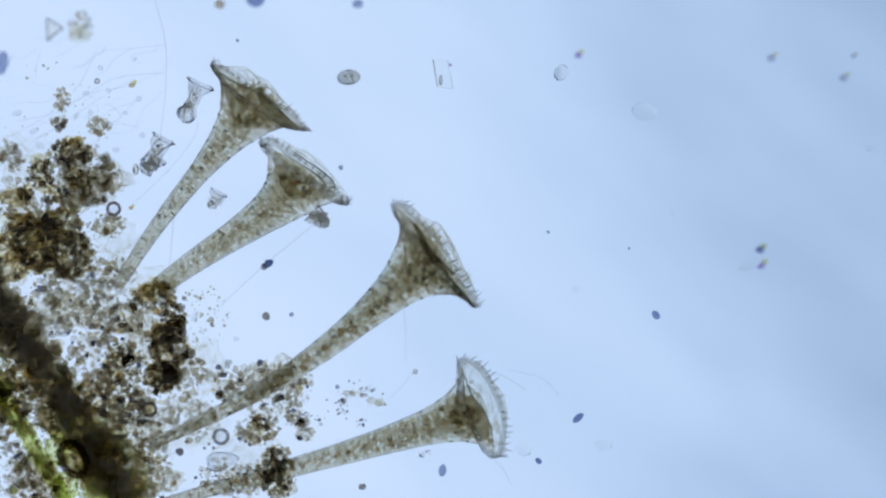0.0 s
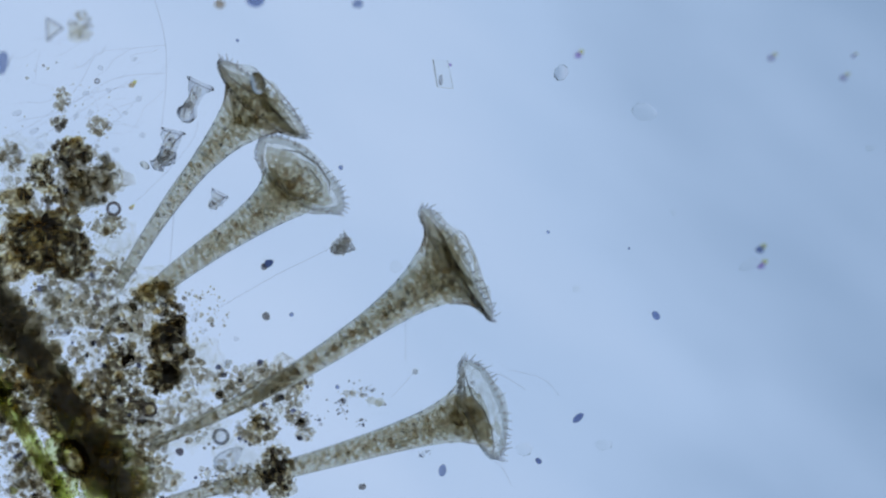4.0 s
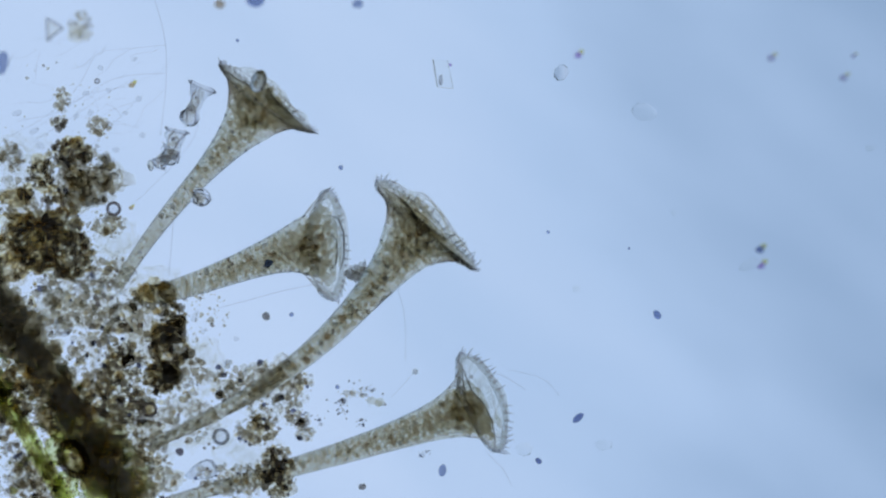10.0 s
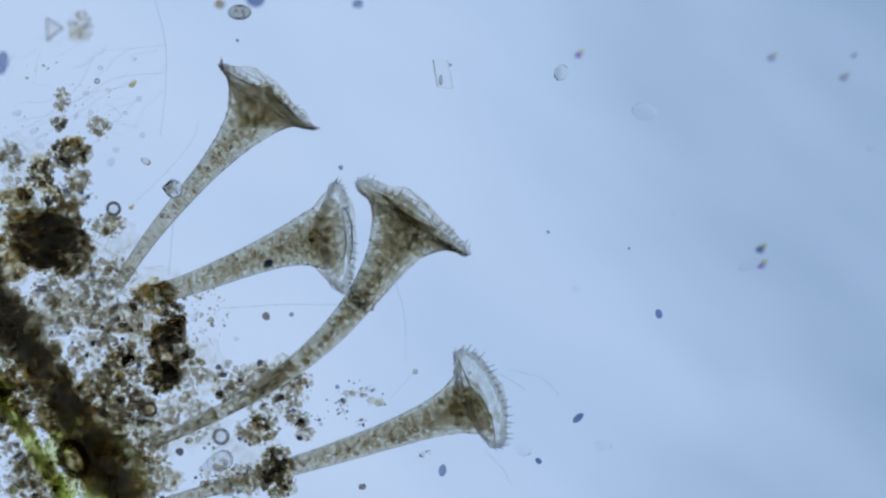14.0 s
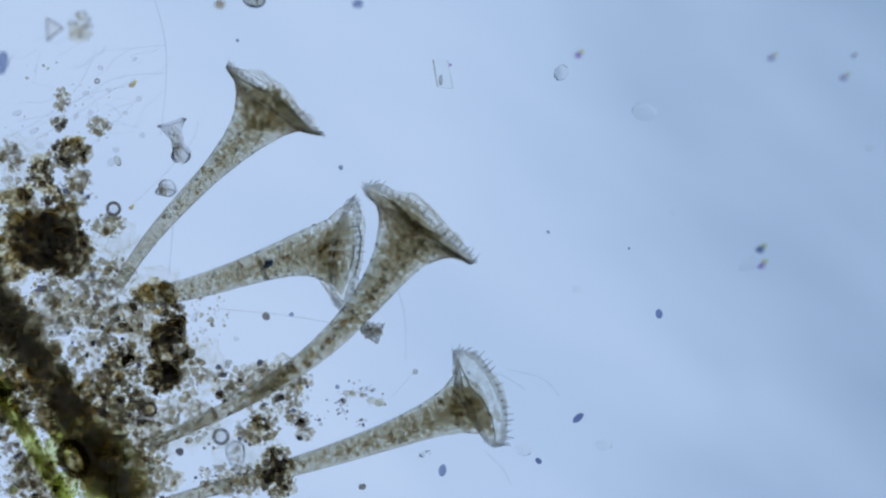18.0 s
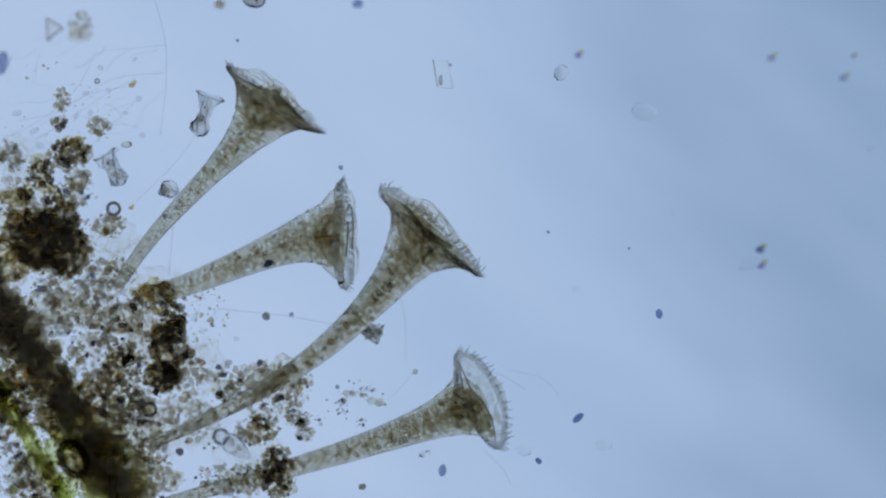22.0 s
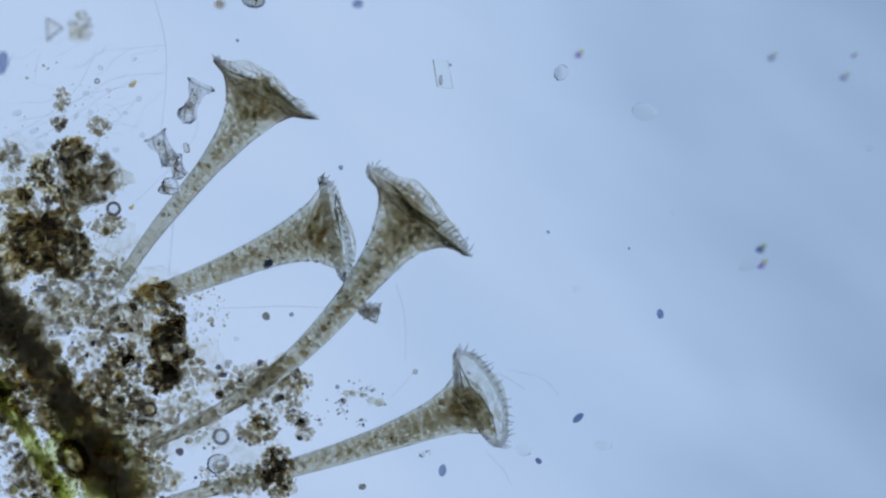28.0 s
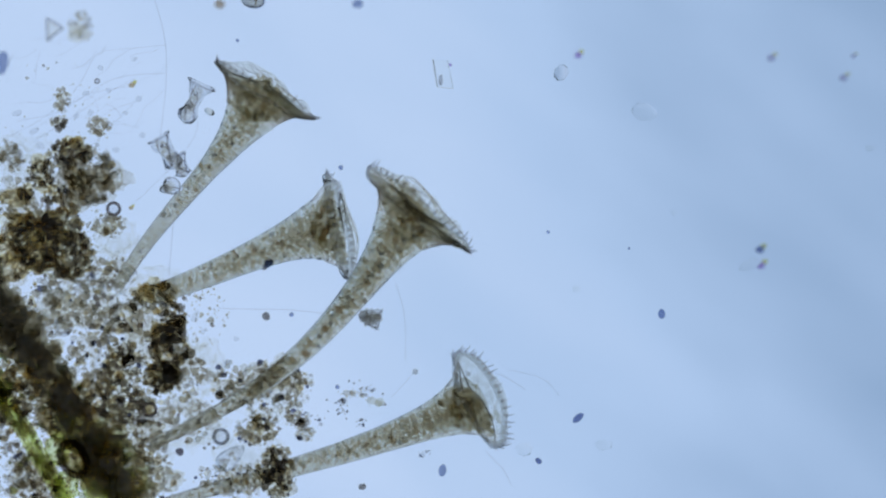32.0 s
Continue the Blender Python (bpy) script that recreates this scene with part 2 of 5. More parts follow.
FLASKBODY = clear_matter("flask_body", (1.0, 1.0, 0.99), (0.95, 0.95, 0.95), 90, 0.96, gloss=0.0)
GREEN = grain_matter("green_fibre", [(0.78, 0.8, 0.56), (0.72, 0.76, 0.5), (0.82, 0.82, 0.62)], solid=0.05, scale=60)
UNDER = -0.45                  # underside of the slide
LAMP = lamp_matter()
SLIDE = slide_matter()


# ---- mesh helpers ----
def ico(level):
    bm = bmesh.new()
    bmesh.ops.create_icosphere(bm, subdivisions=level, radius=1.0)
    v = np.array([p.co[:] for p in bm.verts])
    f = [[p.index for p in q.verts] for q in bm.faces]
    bm.free()
    return v, f


ICO1, ICO2, ICO3, ICO4 = ico(1), ico(2), ico(3), ico(4)


class Shape:
    """Collects verts and faces of one mesh."""

    def __init__(self):
        self.v, self.f = [], []

    def add(self, verts, faces):
        o = len(self.v)
        self.v += [tuple(p) for p in verts]
        self.f += [[i + o for i in q] for q in faces]

    def blob(self, centre, radii, rng, rough=0.18, ball=None):
        v, f = ball or ICO2
        q = Euler((rng.uniform(0, 6.3), rng.uniform(0, 6.3), rng.uniform(0, 6.3))).to_matrix()
        w = v * (1 + rng.uniform(-rough, rough, (len(v), 1)) * 1.3) * np.array(radii)
        self.add(w @ np.array(q).T + np.array(centre), f)

    def lump(self, centre, radii, rng, rough=0.3, ball=None):
        """A ragged lump with knobs at several scales."""
        v, f = ball or ICO3
        o = Vector(rng.uniform(-50, 50, 3))
        k = [1 + rough * (noise.noise(Vector(p) * 1.6 + o) + 0.6 * noise.noise(Vector(p) * 3.7 + o) + 0.4 * noise.noise(Vector(p) * 8.1 + o)) for p in v]
        self.add(v * np.array(k)[:, None] * np.array(radii) + np.array(centre), f)

    def tube(self, points, radii, n=8, caps=True):
        """A round tube along points."""
        pts = [Vector(p) for p in points]
        rings = []
        side = None
        for k, p in enumerate(pts):
            d = (pts[min(k + 1, len(pts) - 1)] - pts[max(k - 1, 0)]).normalized()
            if side is None:
                side = d.orthogonal().normalized()
            side = (side - d * side.dot(d)).normalized()
            other = d.cross(side)
            rings.append([p + (side * math.cos(a) + other * math.sin(a)) * radii[k] for a in
                          (2 * math.pi * i / n for i in range(n))])
        v = [q for r in rings for q in r]
        f = [[k * n + i, k * n + (i + 1) % n, (k + 1) * n + (i + 1) % n, (k + 1) * n + i]
             for k in range(len(pts) - 1) for i in range(n)]
        if caps:
            f += [list(range(n))[::-1], [(len(pts) - 1) * n + i for i in range(n)]]
        self.add(v, f)

    def lathe(self, rows, n=32, wave=None, open_ends=True):
        """A turned form round z: rows of (z, radius); wave(z, radius, angle) may shift both."""
        v = []
        for z, r in rows:
            for i in range(n):
                a = 2 * math.pi * i / n
                zz, rr = wave(z, r, a) if wave else (z, r)
                v.append((rr * math.cos(a), rr * math.sin(a), zz))
        f = [[k * n + i, k * n + (i + 1) % n, (k + 1) * n + (i + 1) % n, (k + 1) * n + i]
             for k in range(len(rows) - 1) for i in range(n)]
        if not open_ends:
            f += [list(range(n))[::-1], [(len(rows) - 1) * n + i for i in range(n)]]
        self.add(v, f)

    def mesh(self, name, mat, smooth=True, shift=None):
        """shift: how far along z the piece lies in the whole it is cut from, so that its pattern runs on."""
        me = bpy.data.meshes.new(name)
        me.from_pydata(self.v, [], self.f)
        if shift is not None:
            rest = me.attributes.new("rest", "FLOAT_VECTOR", "POINT")
            rest.data.foreach_set("vector", np.array([(x, y, z + shift) for x, y, z in self.v]).ravel())
        me.materials.append(mat)
        if smooth:
            me.shade_smooth()
        return me


def part(name, shape, mat, parent, label="", m=None, smooth=True):
    """One mesh object under a thing or a part."""
    ob = new(name, shape if isinstance(shape, bpy.types.Mesh) else shape.mesh(name, mat, smooth))
    ob.parent = parent
    if m is not None:
        ob.matrix_basis = m
    return tagged(ob, label) if label else ob


def thing(name, at, label, category, group="", kind=""):
    ob = new(name)
    ob.empty_display_size = 0.01
    ob.matrix_basis = at if isinstance(at, Matrix) else Matrix.Translation(at)
    return tagged(ob, label, category, group, kind)


def solid(name, shape, mat, at, label, category, group="", kind="", smooth=True):
    """A thing of one mesh."""
    ob = new(name, shape if isinstance(shape, bpy.types.Mesh) else shape.mesh(name, mat, smooth))
    ob.matrix_basis = at if isinstance(at, Matrix) else Matrix.Translation(at)
    return tagged(ob, label, category, group, kind)


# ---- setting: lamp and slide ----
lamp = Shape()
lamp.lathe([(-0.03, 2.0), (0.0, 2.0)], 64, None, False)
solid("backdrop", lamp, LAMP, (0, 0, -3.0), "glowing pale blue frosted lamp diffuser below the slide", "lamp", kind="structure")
glass = Shape()
glass.add([(x, y, z) for z in (UNDER, 0) for x, y in ((-1.6, -1.1), (1.6, -1.1), (1.6, 1.1), (-1.6, 1.1))],
          [[3, 2, 1, 0], [4, 5, 6, 7], [0, 1, 5, 4], [1, 2, 6, 5], [2, 3, 7, 6], [3, 0, 4, 7]])
slide = solid("ground", glass, SLIDE, (0, 0, 0), "clear glass microscope slide lit from below", "glass slide", kind="structure", smooth=False)
slide.visible_shadow = False


# ---- trumpet cells ----
FLARE = ((0, 100), (4, 87), (10, 76), (20, 65), (40, 52), (60, 44), (80, 38.5), (110, 33), (150, 29), (200, 25), (300, 20),
         (400, 16.5), (500, 13), (620, 9.8), (760, 9))


def flare(u):
    """The trumpet's radius, u micrometres behind the rim."""
    for (a, ra), (b, rb) in zip(FLARE, FLARE[1:]):
        if u <= b:
            k = (u - a) / (b - a)
            return ra + (rb - ra) * k
    return FLARE[-1][1]


def axes(d, roll=0.0):
    """A turn whose z runs along d, then a roll round it."""
    z = Vector(d).normalized()
    x = z.cross(UP).normalized()
    m = Matrix((x, z.cross(x), z)).transposed()
    return (m @ Matrix.Rotation(radians(roll), 3, "Z")).to_4x4()


def heading(angle, tilt=0.0):
    a, t = radians(angle), radians(tilt)
    return Vector((math.cos(t) * math.cos(a), math.cos(t) * math.sin(a), math.sin(t)))


class Trumpet:
    """A stentor cell: a bell with its band of cilia on a stalk of short rigid pieces."""

    def __init__(self, rows, base, start, rim, wide, pieces, label, seed, lift=0.0, follow=1.0, skew=0.0, grains=1.0, grip=0.36, hold=0.36, neck=46.0):
        rng = np.random.default_rng(seed)
        self.rows, self.start, self.rim, self.lift, self.follow, self.skew, self.grip, self.hold = rows, start, rim, lift, follow, skew, grip, hold
        self.neck = neck
        self.root = thing("stentor", P(*base, 0.03 + lift), label, "microorganism", "trumpet-shaped cells")
        runs = [self.spine(*r[1:5])[1][-1] / S for r in rows]
        length = self.neck + 0.3 * sum(runs) / len(runs) + 0.7 * max(runs)
        R = rim * S

        def thick(u):
            return flare(u) * (rim / 100 + (wide[0] - rim / 100) * min(1, u / 40) + (wide[1] - wide[0]) * min(1, max(0, u - 50) / 120))

        def ripple(z, r, a):
            k = max(0.0, 1 + z / (40 * S))
            if seed == 2:
                r += 14 * S * math.exp(-((z / S + 17) / 14) ** 2) * math.cos(a + 0.52) ** 2
            return z + k * k * S * (2.5 * math.sin(2 * a + seed) + 1.5 * math.sin(5 * a + 2 * seed)), r * (1 + 0.02 * k * math.sin(3 * a + seed))

        def dome(x, y):
            """Height of the frontal field over the rim's plane, with the mouth pit."""
            q = min(1.0, math.hypot(x, y) / R)
            pit = math.exp(-((x - 0.38 * R) ** 2 + (y - 0.2 * R) ** 2) / (0.26 * R) ** 2)
            return ((34, 0, 35, 33)[seed - 1] * S * (1 - q * q) ** 0.8 if seed != 2 else 27 * S * (1 - q * q) ** 0.5) - pit * 26 * S * (1 - q ** 6)

        def ribs(rows, count, width, wave=None):
            """Fine rows of the skin, running lengthwise; bunched at the edge, they imitate limb darkening."""
            sh = Shape()
            for i in range(count):
                a = 2 * math.pi * (i + rng.uniform(-0.25, 0.25)) / count
                pts = []
                for z, r in rows:
                    zz, rr = wave(z, r, a) if wave else (z, r)
                    pts.append((rr * math.cos(a), rr * math.sin(a), zz))
                sh.tube(pts, [width * S] * len(pts), 4, False)
            return sh

        # bell
        rows = [(-u * S, thick(u) * S) for u in (neck + 1, *[v for v in (66, 58, 51, 44, 38, 34) if v < neck], 30, 26, 22, 17, 13, 9.5, 6.5, 4, 2, 0)]
        sh = Shape()
        sh.lathe(rows, 48, ripple)
        self.bell = part("bell", sh, BELLWALL if seed in (1, 3) else CLEARWALL, self.root, "olive see-through bell with a brown heart")
        sh = ribs(rows, 150 if seed in (1, 3) else 130, 0.45 if seed in (1, 3) else 0.36, ripple)
        if seed in (1, 3):
            # Extra inner rows, added to deepen the imitated limb darkening at the lip.
            sh2 = ribs([(z - 2 * S, r * 0.955) for z, r in rows[3:]], 100, 0.5, ripple)
            sh.add(sh2.v, sh2.f)
            sh2 = ribs([(z - 1 * S, r * 0.98) for z, r in rows if z > -30 * S], 80, 0.8, ripple)
            sh.add(sh2.v, sh2.f)
        tagged(part("skin_striation", sh, STRIPE, self.bell, "fine lengthwise rows of the skin"), kind="stuff")
        # plasm heaped in the bell, higher in the middle, thin under the clear crescent
        top = {1: lambda x: 25 * math.exp(-((x + 0.05) / 0.34) ** 2) - 2 - (7 if x < -0.3 else 0),
               2: lambda x: 4 - 13 * abs(x),
               3: lambda x: 24 * math.exp(-((x + 0.3) / 0.42) ** 2) - 3,
               4: lambda x: 30}[seed]
        edge = lambda x, y: np.interp(x, (-1, -0.5, -0.36, -0.25, 0, 0.41, 0.8, 1), (-60, -42, -22, -10, -1, 2, -6, -14)) - 0.34 * rim * y + 2.5 * math.sin(19 * x)
        reach = {1: 0.93, 2: 0.84, 3: 0.93, 4: 0.9}[seed]
        sh = Shape()
        made, wish = 0, int((22.5, 20.0, 26.0, 21.5)[seed - 1] * neck)
        while made < wish:
            x, y, u = rng.uniform(-1, 1), rng.uniform(-1, 1), rng.uniform(-26, neck + 3)
            r = math.hypot(x, y)
            if r > reach or (seed == 4 and -0.94 * u > edge(x, y)) or -u > top(x) or -u * S > dome(x * R, y * R) - 2 * S or r * rim > thick(max(u, 0.5)) * 0.93 - 2:
                continue
            if rng.random() > (0.55 if r > 0.62 and seed != 4 else 1.0) * (0.75 if u < 2 and seed != 4 else 1.0):
                continue
            g = rng.uniform(1.8, 4.8) * S
            sh.blob((x * R, y * R, -u * S), (g, g * rng.uniform(0.7, 1.1), g * rng.uniform(0.8, 1.5)), rng, 0.16, ICO2)
            made += 1
        tagged(part("endoplasm", sh, PLASM, self.bell, "mottled brown inner plasm"), kind="stuff")
        sh = Shape()
        sh.lathe([(-(neck + 16) * S, 0.0005), (-(neck + 8) * S, thick(neck) * 0.3 * S), (-neck * S, thick(neck) * 0.55 * S)] + [(-u * S, thick(u) * 0.8 * S) for u in (30, 22)] + [(-u * S, thick(u) * (0.86 if seed != 4 else 0.74) * S) for u in (15, 10, 6)] + [(-u * S, rim * (reach if seed != 4 else 0.6) * w * S) for u, w in ((4, 0.93), (1, 0.75), (-3, 0.5), (-6, 0.25), (-7, 0.01))], 40,
                 lambda z, r, a: (z, r * (1 + 0.05 * math.sin(4 * a + seed) + 0.04 * math.sin(9 * a)) * (1 - 0.45 * max(0.0, math.sin(a), -math.cos(a)) * (z > -14 * S) if seed == 4 else 1)))
        part("plasm_body", sh, HEART, self.bell, "olive brown soft body of plasm")
        # frontal field
        sh = Shape()
        n, v = 48, []
        for k in range(13):
            q = k / 12
            for i in range(n):
                a = 2 * math.pi * i / n
                z, r = ripple(0, R * 0.985, a)
                x, y = r * q * math.cos(a), r * q * math.sin(a)
                fold = (4.5 if seed in (1, 3) else 3.0) * S * math.sin(3 * a + 9 * q + seed) * q * (1 - q) * 4
                v.append((x, y, z * q * q + dome(x, y) + fold))
        sh.add(v, [[k * n + i, k * n + (i + 1) % n, (k + 1) * n + (i + 1) % n, (k + 1) * n + i] for k in range(12) for i in range(n)])
        part("frontal_field", sh, FIELD, self.bell, "pale clear domed frontal field")
        # fine rows that circle the frontal field
        sh = Shape()
        for k, q in enumerate((0.3, 0.44, 0.57, 0.68, 0.78, 0.86, 0.92, 0.96) if seed in (1, 3) else (0.35, 0.6, 0.8, 0.92)):
            pts = []
            for i in range(49):
                a = 2 * math.pi * i / 48
                z, r = ripple(0, R * q, a)
                x, y = r * math.cos(a), r * math.sin(a)
                pts.append((x, y, z * q * q + dome(x, y) + (4.5 if seed in (1, 3) else 3.0) * S * math.sin(3 * a + 9 * q + seed) * q * (1 - q) * 4))
            sh.tube(pts, [(0.7 + 0.35 * math.sin(i * 0.4 + k)) * S for i in range(49)], 4, False)
        tagged(part("field_striation", sh, STRIPE, self.bell, "fine rows circling the frontal field"), kind="stuff")
        # folds that wind from the rim into the mouth
        lines = {1: (((0.97, -0.1, 0), (0.7, -0.4, 7), (0.4, -0.55, 12), (0.12, -0.6, 17), (-0.05, -0.55, 26)), ((-0.95, -0.1, 3), (-0.6, -0.45, 4), (-0.35, -0.55, 9), (-0.12, -0.6, 14), (-0.02, -0.55, 25))),
                 2: (((-0.6, 0.1, 10), (-0.3, 0.5, 13), (0.1, 0.62, 13), (0.5, 0.4, 11), (0.66, 0.05, 8)), ((-0.2, 0.1, 6), (0.1, 0.35, 6), (0.35, 0.3, 4), (0.5, 0.1, 2), (0.45, -0.2, 0))),
                 3: (((-0.7, -0.4, 10), (-0.42, -0.55, 12), (-0.15, -0.6, 7), (0.12, -0.6, 8), (0.42, -0.5, 14)), ((-0.52, -0.5, 2), (-0.3, -0.58, 4), (-0.08, -0.6, -1), (0.15, -0.6, 0), (0.34, -0.55, 5)),
                     ((0.3, -0.55, 3), (0.5, -0.5, 1), (0.7, -0.4, 0), (0.85, -0.3, 0), (0.97, -0.1, 0))),
                 4: (((-0.97, 0, -3), (-0.88, -0.05, -8), (-0.6, 0, -10), (-0.34, 0, -10), (-0.16, 0.03, -7), (0, 0.05, -1), (0.2, 0.04, 1), (0.41, 0.05, 2), (0.62, 0.02, -1), (0.8, 0, -5), (0.95, 0, -12)),
                     ((-0.9, -0.05, -8), (-0.75, -0.25, -7), (-0.62, -0.45, -10), (-0.46, -0.5, -16)), ((-0.8, -0.05, -9), (-0.6, -0.12, -13), (-0.45, -0.2, -14), (-0.3, -0.3, -16)))}[seed]
        for line in lines:
            pts = []
            for (x0, y0, z0), (x1, y1, z1) in zip(line, line[1:]):
                for q in (0, 0.25, 0.5, 0.75):
                    pts.append(((x0 + (x1 - x0) * q) * R, (y0 + (y1 - y0) * q) * R, (z0 + (z1 - z0) * q) * S))
            pts.append((line[-1][0] * R, line[-1][1] * R, line[-1][2] * S))
            sh = Shape()
            sh.tube(pts, [(0.6 + (1.4, 0.9, 2.8, 1.0)[seed - 1] * math.sin(math.pi * (j + 0.5) / len(pts))) * S for j in range(len(pts))], 8)
            part("adoral_fold", sh, FOLD, self.bell, "darker fold leading to the mouth")
        # thick plasm that runs into the lip
        ridges = {1: (((-0.06, -0.4, 22, 7), (0.1, -0.45, 13, 11), (0.4, -0.45, 6, 10), (0.7, -0.35, 0, 7), (0.96, -0.1, -2, 2)),),
                  3: (((0.25, -0.5, 0, 4), (0.5, -0.45, -4, 7), (0.75, -0.3, -4, 6), (0.97, -0.1, -2, 2)), ((-0.5, -0.5, 10, 2), (-0.18, -0.55, 3, 5), (0.15, -0.55, 4, 5), (0.46, -0.45, 12, 2)))}.get(seed, ())
        for ridge in ridges:
            for inner in (1.0, 0.62):
                pts, rad = [], []
                for (x0, y0, z0, r0), (x1, y1, z1, r1) in zip(ridge, ridge[1:]):
                    for q in (0, 0.2, 0.4, 0.6, 0.8):
                        pts.append(((x0 + (x1 - x0) * q) * R, (y0 + (y1 - y0) * q) * R, (z0 + (z1 - z0) * q) * S))
                        rad.append((r0 + (r1 - r0) * q) * inner * S * (1 + 0.12 * math.sin(3.1 * len(pts))))
                sh = Shape()
                sh.tube(pts, rad, 12)
                part("plasm_ridge", sh, HEART, self.bell, "dark brown plasm running into the lip")
        # rim band
        pts, rad = [], []
        for i in range(65):
            a = 2 * math.pi * i / 64
            z, r = ripple(0, R, a)
            r *= 0.955 if seed == 2 else 0.985
            pts.append((r * math.cos(a), r * math.sin(a), z))
            rad.append(((3.4, 7.2, 3.4, 5.5)[seed - 1] + 0.9 * math.sin(7 * a + seed)) * S)
        sh = Shape()
        sh.tube(pts, rad, 8, False)
        part("membranelle_band", sh, BAND, self.bell, "clear ribbed rim band")
        # cilia: tapering tufts in a comb
        hair = []
        for k in range(4):
            sh = Shape()
            bend = rng.uniform(-0.5, 0.5)
            h = (12 + 2.6 * k) * S * (0.82, 0.72, 0.82, 1.0)[seed - 1]
            sh.tube([(0, bend * h * q * q, h * q) for q in (0, 0.3, 0.6, 0.85, 1)], [3.0 * S, 2.3 * S, 1.5 * S, 0.9 * S, 0.3 * S], 6)
            hair.append(sh.mesh("cilium", CILIA))
        count = 42
        self.cilia = []
        for i in range(count):
            a = 2 * math.pi * (i + rng.uniform(-0.25, 0.25)) / count
            z, r = ripple(0, R, a)
            lean = 40 + 22 * math.sin(3 * a + seed) + rng.uniform(-12, 12)
            out = Vector((math.cos(a), math.sin(a), 0))
            d = out * math.sin(radians(lean)) + UP * math.cos(radians(lean))
            m = Matrix.Translation((r * out.x, r * out.y, z)) @ d.to_track_quat("Z", "Y").to_matrix().to_4x4()
            self.cilia.append((part("cilium", hair[int(rng.integers(4))], CILIA, self.bell, m=m), m, i))
        # granules in the bell
        sh = Shape()
        for _ in range(int((10 + 0.4 * neck) * (0.6 + 0.4 * grains))):
            u = 6 + (neck - 6) * rng.random()
            r = thick(u) * 0.72 * math.sqrt(rng.random())
            a = rng.uniform(0, 6.28)
            g = rng.choice([1.6, 2.2, 3.0, 4.2], p=[0.3, 0.3, 0.25, 0.15]) * S
            sh.blob((r * S * math.cos(a), r * S * math.sin(a), -u * S), (g, g * 1.2, g * 1.5), rng, 0.15, ICO2)
        tagged(part("cytoplasm", sh, GRANULES, self.bell, "brown and amber food granules"), kind="stuff")
        ball = Shape()
        ball.blob((0, 0, 0), (S, S * 0.85, S * 1.1), rng, 0.08, ICO2)
        vacuole = ball.mesh("food_vacuole", VACUOLE)
        for _ in range(9):
            u = rng.uniform(13, neck)
            r, a, g = thick(u) * 0.6 * math.sqrt(rng.random()), rng.uniform(0, 6.28), rng.uniform(3.5, 7.5)
            part("food_vacuole", vacuole, VACUOLE, self.bell, m=Matrix.Translation((r * S * math.cos(a), r * S * math.sin(a), -u * S)) @ Matrix.Scale(g, 4))
        # stalk pieces
        self.pieces = []
        # joints lie closer together near the bell
        self.joints = [(k / pieces) ** 1.15 for k in range(pieces + 1)]
        whole = length - self.neck
        for k in range(pieces):
            u0, span = self.neck + self.joints[k] * whole, (self.joints[k + 1] - self.joints[k]) * whole
            steps, lap = 6, (2.4, 2.0, 1.6)[k] if k < 3 else 1.2
            rows = [(-(q / steps - 0.5) * (span + lap) * S, thick(u0 + q / steps * span) * S) for q in range(steps, -1, -1)]
            sh = Shape()
            sh.lathe(rows, 56)
            seg = part("stalk_piece", sh.mesh("stalk_piece", CORTEX[min(3, k)], True, -(u0 + span / 2) * S), None, self.root)
            tagged(part("skin_striation", ribs([(z * (span - 0.5) / (span + lap), r * 0.985) for z, r in rows[::2]], 26, 0.62), STRIPE, seg), kind="stuff")
            core = 0.76 if u0 < 330 else 0.56
            dense = (3.9 if k < 4 else 3.1 if u0 < 240 else 1.7) * (0.45 + 0.55 * grains) * (1 + 0.7 * math.exp(-k / 1.5)) * (0.65 if seed == 1 and u0 > 150 else 1)
            sh = Shape()
            for _ in range(int(dense * 2 * core * thick(u0) * span / (3.14 * 2.8 ** 2))):
                u = rng.random()
                r = thick(u0 + u * span) * core * rng.random() ** 0.62
                a = rng.uniform(0, 6.28)
                g = rng.uniform(1.4, 3.7) * S * min(1.0, thick(u0) / 16)
                sh.blob((r * S * math.cos(a), r * S * math.sin(a), -(u - 0.5) * span * S), (g, g * rng.uniform(0.7, 1.2), g * rng.uniform(0.9, 1.7)), rng, 0.16, ICO1 if g < 2.8 * S else ICO2)
            tagged(part("endoplasm", sh, PLASM, seg), kind="stuff")
            sh = Shape()
            for _ in range(int(grains * span * (0.32 if k < 5 else 0.2) * min(1.0, thick(u0) / 24))):
                u = rng.random()
                r = thick(u0 + u * span) * core * math.sqrt(rng.random())
                a = rng.uniform(0, 6.28)
                g = rng.choice([1.4, 2.0, 2.8, 3.8], p=[0.35, 0.3, 0.22, 0.13]) * S
                sh.blob((r * S * math.cos(a), r * S * math.sin(a), -(u - 0.5) * span * S), (g, g * 1.2, g * 1.4), rng, 0.15, ICO2)
            tagged(part("cytoplasm", sh, GRANULES, seg), kind="stuff")
            sh = Shape()
            for _ in range(int((0.4 + 0.6 * grains) * span * 0.35)):
                u = rng.random()
                r = thick(u0 + u * span) * 0.72 * math.sqrt(rng.random())
                a = rng.uniform(0, 6.28)
                g = rng.uniform(1.5, 3.4) * S
                sh.add(ICO2[0] * g + np.array((r * S * math.cos(a), r * S * math.sin(a), -(u - 0.5) * span * S)), ICO2[1])
            tagged(part("fat", sh, DROPLET, seg), kind="stuff")
